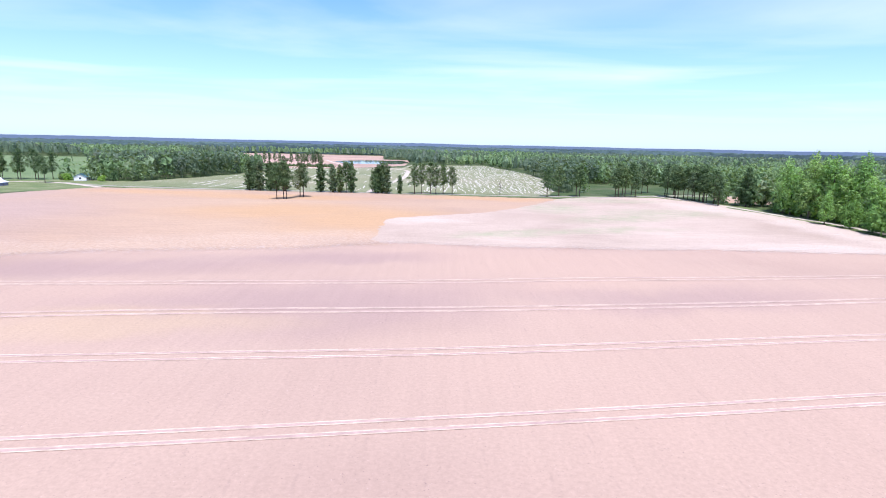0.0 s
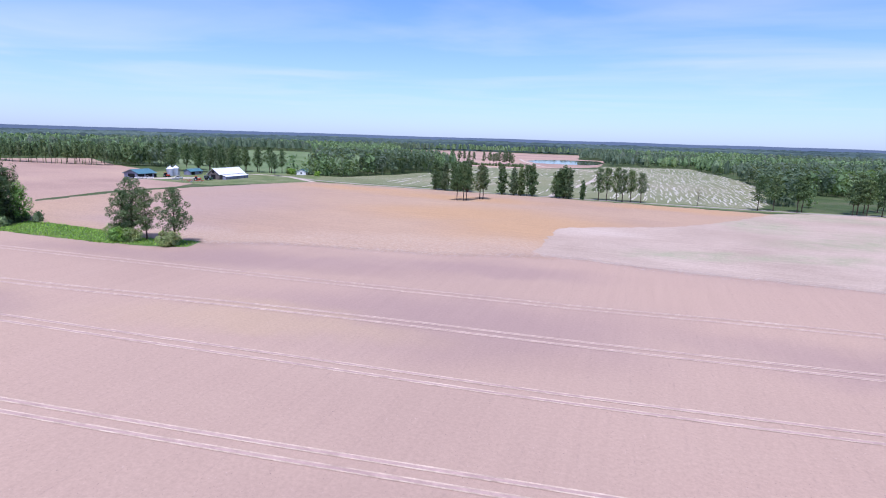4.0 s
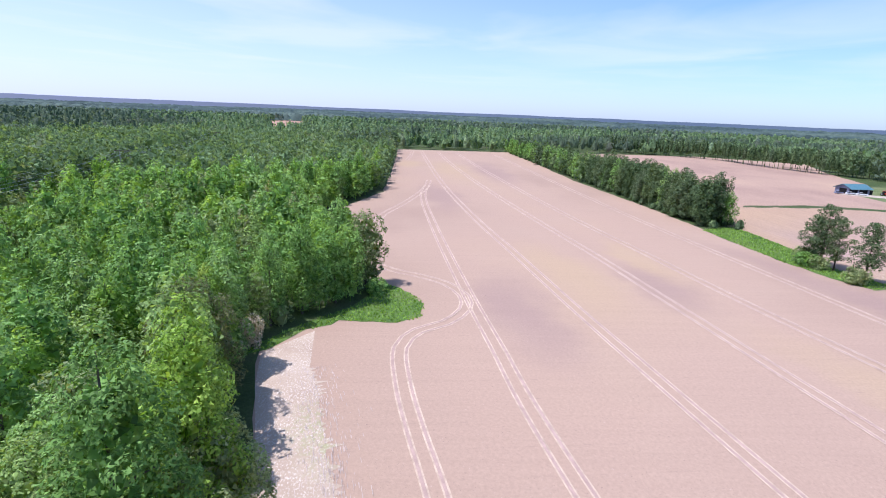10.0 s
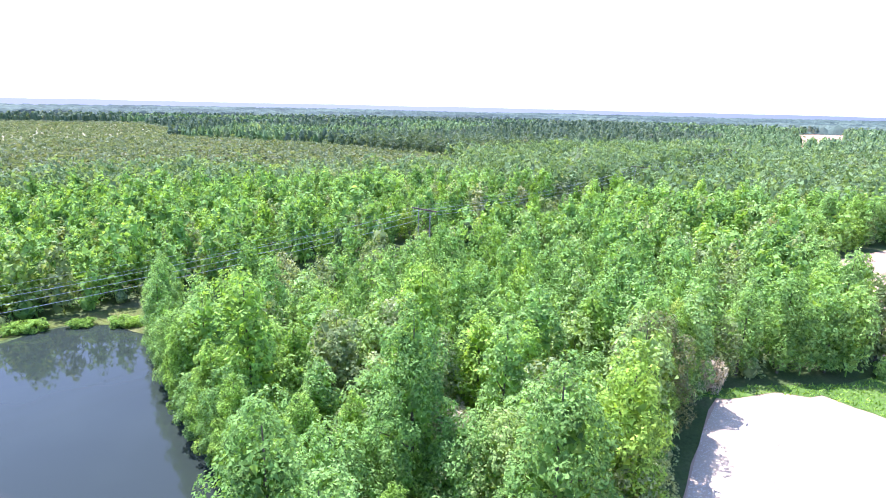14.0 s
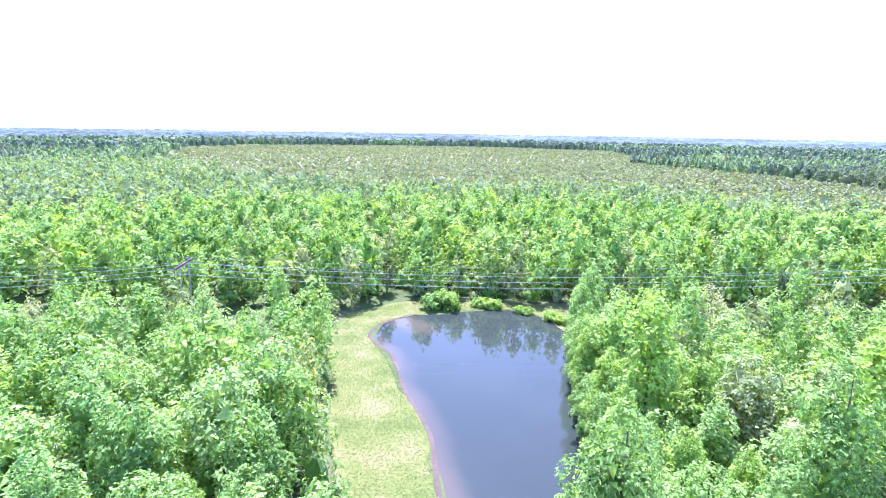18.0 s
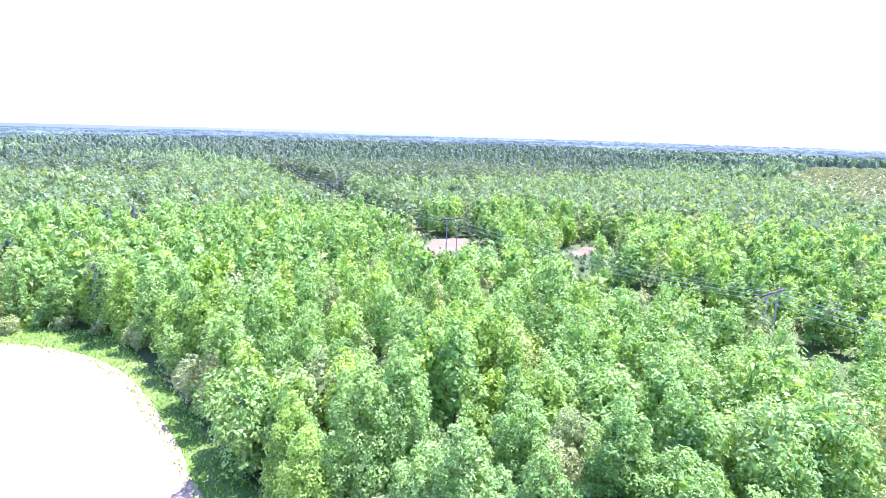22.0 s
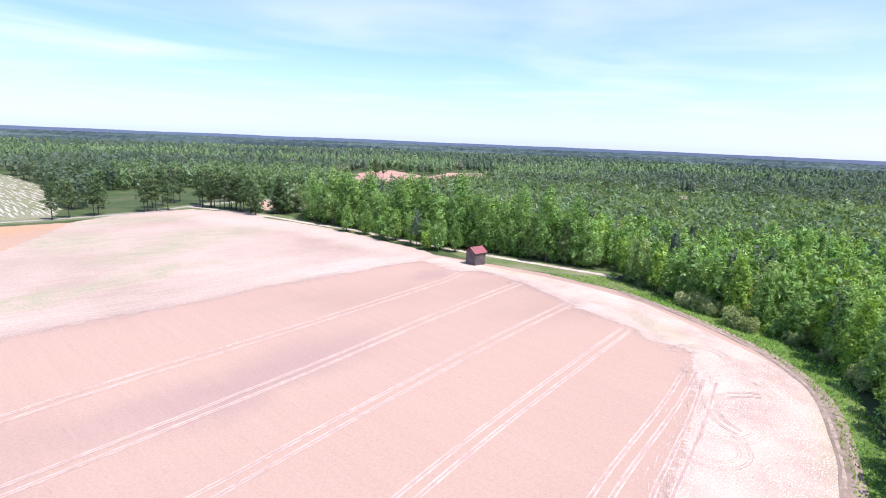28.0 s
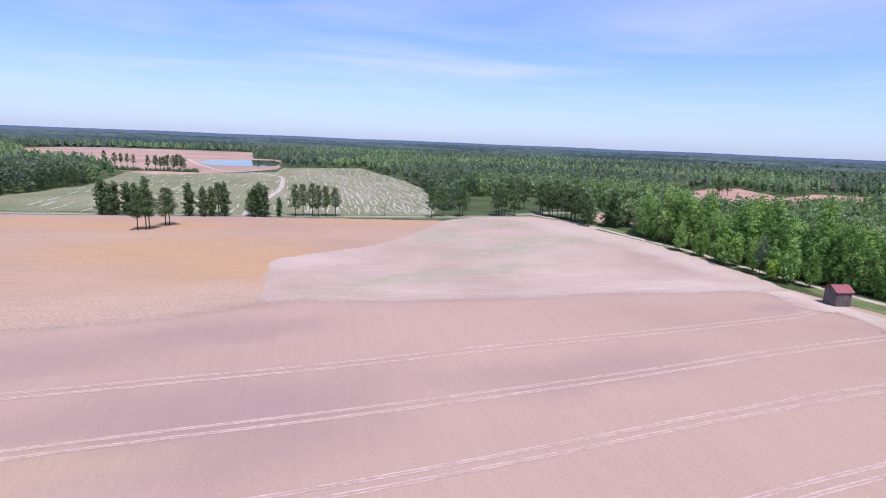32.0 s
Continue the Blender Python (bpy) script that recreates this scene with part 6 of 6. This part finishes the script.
def implement(x, y, turn, paint, label):
    root = tagged(new("farm_implement"), label, "implement")
    root.matrix_basis = pose(x, y, 0, 0, 0, turn)
    part("frame_beam", one_box(-2.6, -0.12, 0.7, 2.6, 0.12, 0.95), paint, root)
    part("drawbar", one_box(-0.1, 0.1, 0.6, 0.1, 2.4, 0.8), paint, root)
    for k in range(7):
        bm = bmesh.new()
        bmesh.ops.create_cone(bm, cap_ends=True, segments=14, radius1=0.4, radius2=0.4, depth=0.06, matrix=Matrix.Translation((-2.4 + 0.8 * k, -0.3, 0.4)) @ Matrix.Rotation(radians(90), 4, "Y"))
        part("disc", bm, GALV, root)
        part("tine", one_box(-2.45 + 0.8 * k, -0.35, 0.4, -2.35 + 0.8 * k, 0.05, 0.75), paint, root)


barn()
silo(-287.5, 275.4)
silo(-289.7, 282.1)
# the bays are dark panels painted for the shade of the open front
gable_house("workshop", "open-fronted farm workshop with teal tin roof", "workshop", -291.0, 255.5, 6, 11, 13, 3.1, 5.2, BLUEBOARD, TEALTIN, 0.9,
            (("e", -5, 5.4, 0, 2.9, "bay"), ("e", 1.5, 5.4, 0, 2.9, "bay"), ("e", 6.6, 2, 0, 2.3, "door"), ("s", 0, 5, 0, 2.9, "bay")), INSIDESHADE, GLASS)
gable_house("tool_shed", "small blue-grey shed with teal tin roof", "shed", -288.4, 295.3, 3, 5.6, 11, 2.5, 3.9, BLUEBOARD, TEALTIN, 0.5,
            (("e", -3, 3, 0, 2.2, "door"), ("e", 3.5, 1.4, 0.9, 1.9, "window")), INSIDESHADE, GLASS)
gable_house("farm_house", "small white house with teal tin roof", "house", -234.6, 347.5, 15, 7, 11, 2.5, 4.2, WHITEPAINT, TEALTIN, 0.5,
            (("e", -4, 1.2, 0.9, 2.0, "window"), ("e", 3.5, 1.2, 0.9, 2.0, "window"), ("e", 0, 1.0, 0, 2.05, "door"), ("s", 0, 1.2, 0.9, 2.0, "window")), GREYBOARD, GLASS)
car(-284.3, 249.1, 80, WHITEPAINT, "white car parked beside the workshop")
car(-281.4, 253.6, 60, WHITEPAINT, "white pickup parked on the yard gravel", 5.4)
car(-286.4, 243.8, 95, BLUEBOARD, "grey-blue car parked at the workshop corner")
car(-269.9, 265.4, 20, WHITEPAINT, "white car parked near the silos")
tractor(-249.3, 259.9, 40, REDPAINT, "red tractor standing in the farmyard grass")
tractor(-283.0, 268.2, 10, REDPAINT, "red tractor under the workshop eave")
tractor(-247.2, 266.9, 70, GREENPAINT, "dark green tractor beside the barn gable")
implement(-242.9, 255.4, 30, REDPAINT, "red disc harrow parked in the grass")
implement(-254.8, 264.4, 80, GREENPAINT, "dark green planter parked by the barn")
implement(-251.6, 254.2, 55, REDPAINT, "red seed drill parked in the grass")
implement(-246.0, 251.8, 120, REDPAINT, "rusty red cultivator parked in the grass")
implement(-266.2, 262.0, 70, GREENPAINT, "dark green mower parked beside the gravel")
implement(-262.6, 256.3, 10, GALV, "grey farm implement parked in the yard")


def old_shed():
    root = tagged(new("tobacco_shed"), "weathered grey board shed with rusty red tin roof", "shed")
    root.matrix_basis = pose(144.6, 131.2, 0, 0, 0, 85)
    w, l, eave, ridge = 4.6, 5.0, 4.5, 6.1
    # solid filler whose dark colour paints the shade behind the boards
    part("frame_box", prism([(-w / 2 + 0.08, 0), (w / 2 - 0.08, 0), (w / 2 - 0.08, eave), (0, ridge - 0.1), (-w / 2 + 0.08, eave)], -l / 2 + 0.08, l / 2 - 0.08), INSIDESHADE, root)
    r = np.random.default_rng(4)
    for side in range(4):
        span = l if side % 2 == 0 else w
        n = int(span / 0.3)
        for k in range(n):
            a = -span / 2 + k * 0.3
            b = a + 0.27
            gable = 0 if side % 2 == 0 else (ridge - eave) * (1 - abs(a + 0.13) / (w / 2)) - 0.1
            z0, z1 = r.uniform(0.02, 0.25), eave + gable - r.uniform(0, 0.08)
            if side == 1 and abs(a + 0.13) < 0.6:
                z0 = 2.0
            bm = bmesh.new()
            if side == 0:
                box(bm, w / 2 - 0.06, a, z0, w / 2, b, z1)
            elif side == 2:
                box(bm, -w / 2, a, z0, -w / 2 + 0.06, b, z1)
            elif side == 1:
                box(bm, a, -l / 2, z0, b, -l / 2 + 0.06, z1)
            else:
                box(bm, a, l / 2 - 0.06, z0, b, l / 2, z1)
            part("wall_board", bm, GREYBOARD, root)
    part("door", one_box(-0.6, -l / 2 - 0.05, 0.1, 0.55, -l / 2 + 0.02, 2.0), GREYBOARD, root, "grey plank door")
    for s in (-1, 1):
        part("roof_sheet", slab_roof((s * (w / 2 + 0.45), eave - 0.28), (0, ridge), -l / 2 - 0.5, l / 2 + 0.5, 0.06), REDTIN, root)


old_shed()
gable_house("farm_hut", "small pinkish hut half hidden among pines", "hut", -206.3, 523.4, 20, 4.2, 5, 4.0, 5.4, WHITEPAINT, GALV, 0.3, (("s", 0, 1.2, 0, 2.1, "door"), ("e", 0, 1.0, 1.2, 2.2, "window")), GREYBOARD, GLASS)


# ---- power line ----
def h_pole(x, y, turn, h=13.5):
    root = tagged(new("power_pole"), "two-legged timber power pole with dark crossarm", "power pole", group="poles of the power line")
    root.matrix_basis = pose(x, y, 0, 0, 0, turn)
    for s in (-2.2, 2.2):
        bm = bmesh.new()
        tube(bm, [Vector((0, s, -0.3)), Vector((0, s, h + 0.6))], [0.20, 0.14], 8)
        part("leg", bm, POLEGREY, root)
    part("crossarm", one_box(-0.16, -4.6, h - 0.35, 0.16, 4.6, h), POLEWOOD, root)
    for s in (-4.2, 0, 4.2):
        bm = bmesh.new()
        tube(bm, [Vector((0, s, h - 1.1)), Vector((0, s, h - 0.3))], [0.09, 0.09], 6)
        part("insulator", bm, GALV, root)
    for a, b in ((-2.2, 2.2), (2.2, -2.2)):
        bm = bmesh.new()
        tube(bm, [Vector((0.15, a, h * 0.55)), Vector((0.15, b, h * 0.85))], [0.06, 0.06], 5)
        part("brace", bm, POLEWOOD, root)


def power_line():
    poles = WIRES
    ways = []
    for i, p in enumerate(poles):
        a, b = poles[max(0, i - 1)], poles[min(len(poles) - 1, i + 1)]
        ways.append(math.atan2(b[1] - a[1], b[0] - a[0]))
    for p, w in zip(poles, ways):
        h_pole(*p, math.degrees(w))
    for off, z in ((-4.2, 12.4), (0, 12.4), (4.2, 12.4), (-2.2, 14.1), (2.2, 14.1)):
        pts = []
        for i in range(len(poles) - 1):
            (x0, y0), (x1, y1) = poles[i], poles[i + 1]
            for k in range(14):
                t = k / 14
                w = ways[i] * (1 - t) + ways[i + 1] * t
                sag = 2.6 * 4 * t * (1 - t) * (0.7 if z > 13 else 1)
                pts.append(Vector((x0 + (x1 - x0) * t - math.sin(w) * off, y0 + (y1 - y0) * t + math.cos(w) * off, z - sag)))
        bm = bmesh.new()
        r = 0.035 if z < 13 else 0.015
        tube(bm, pts, [r] * len(pts), 5)
        me = bpy.data.meshes.new("power_cable")
        bm.to_mesh(me)
        bm.free()
        me.materials.append(CABLE)
        tagged(new("power_cable", me), "thin aluminium cable strung between the power poles", "cable", group="cables of the power line")


power_line()
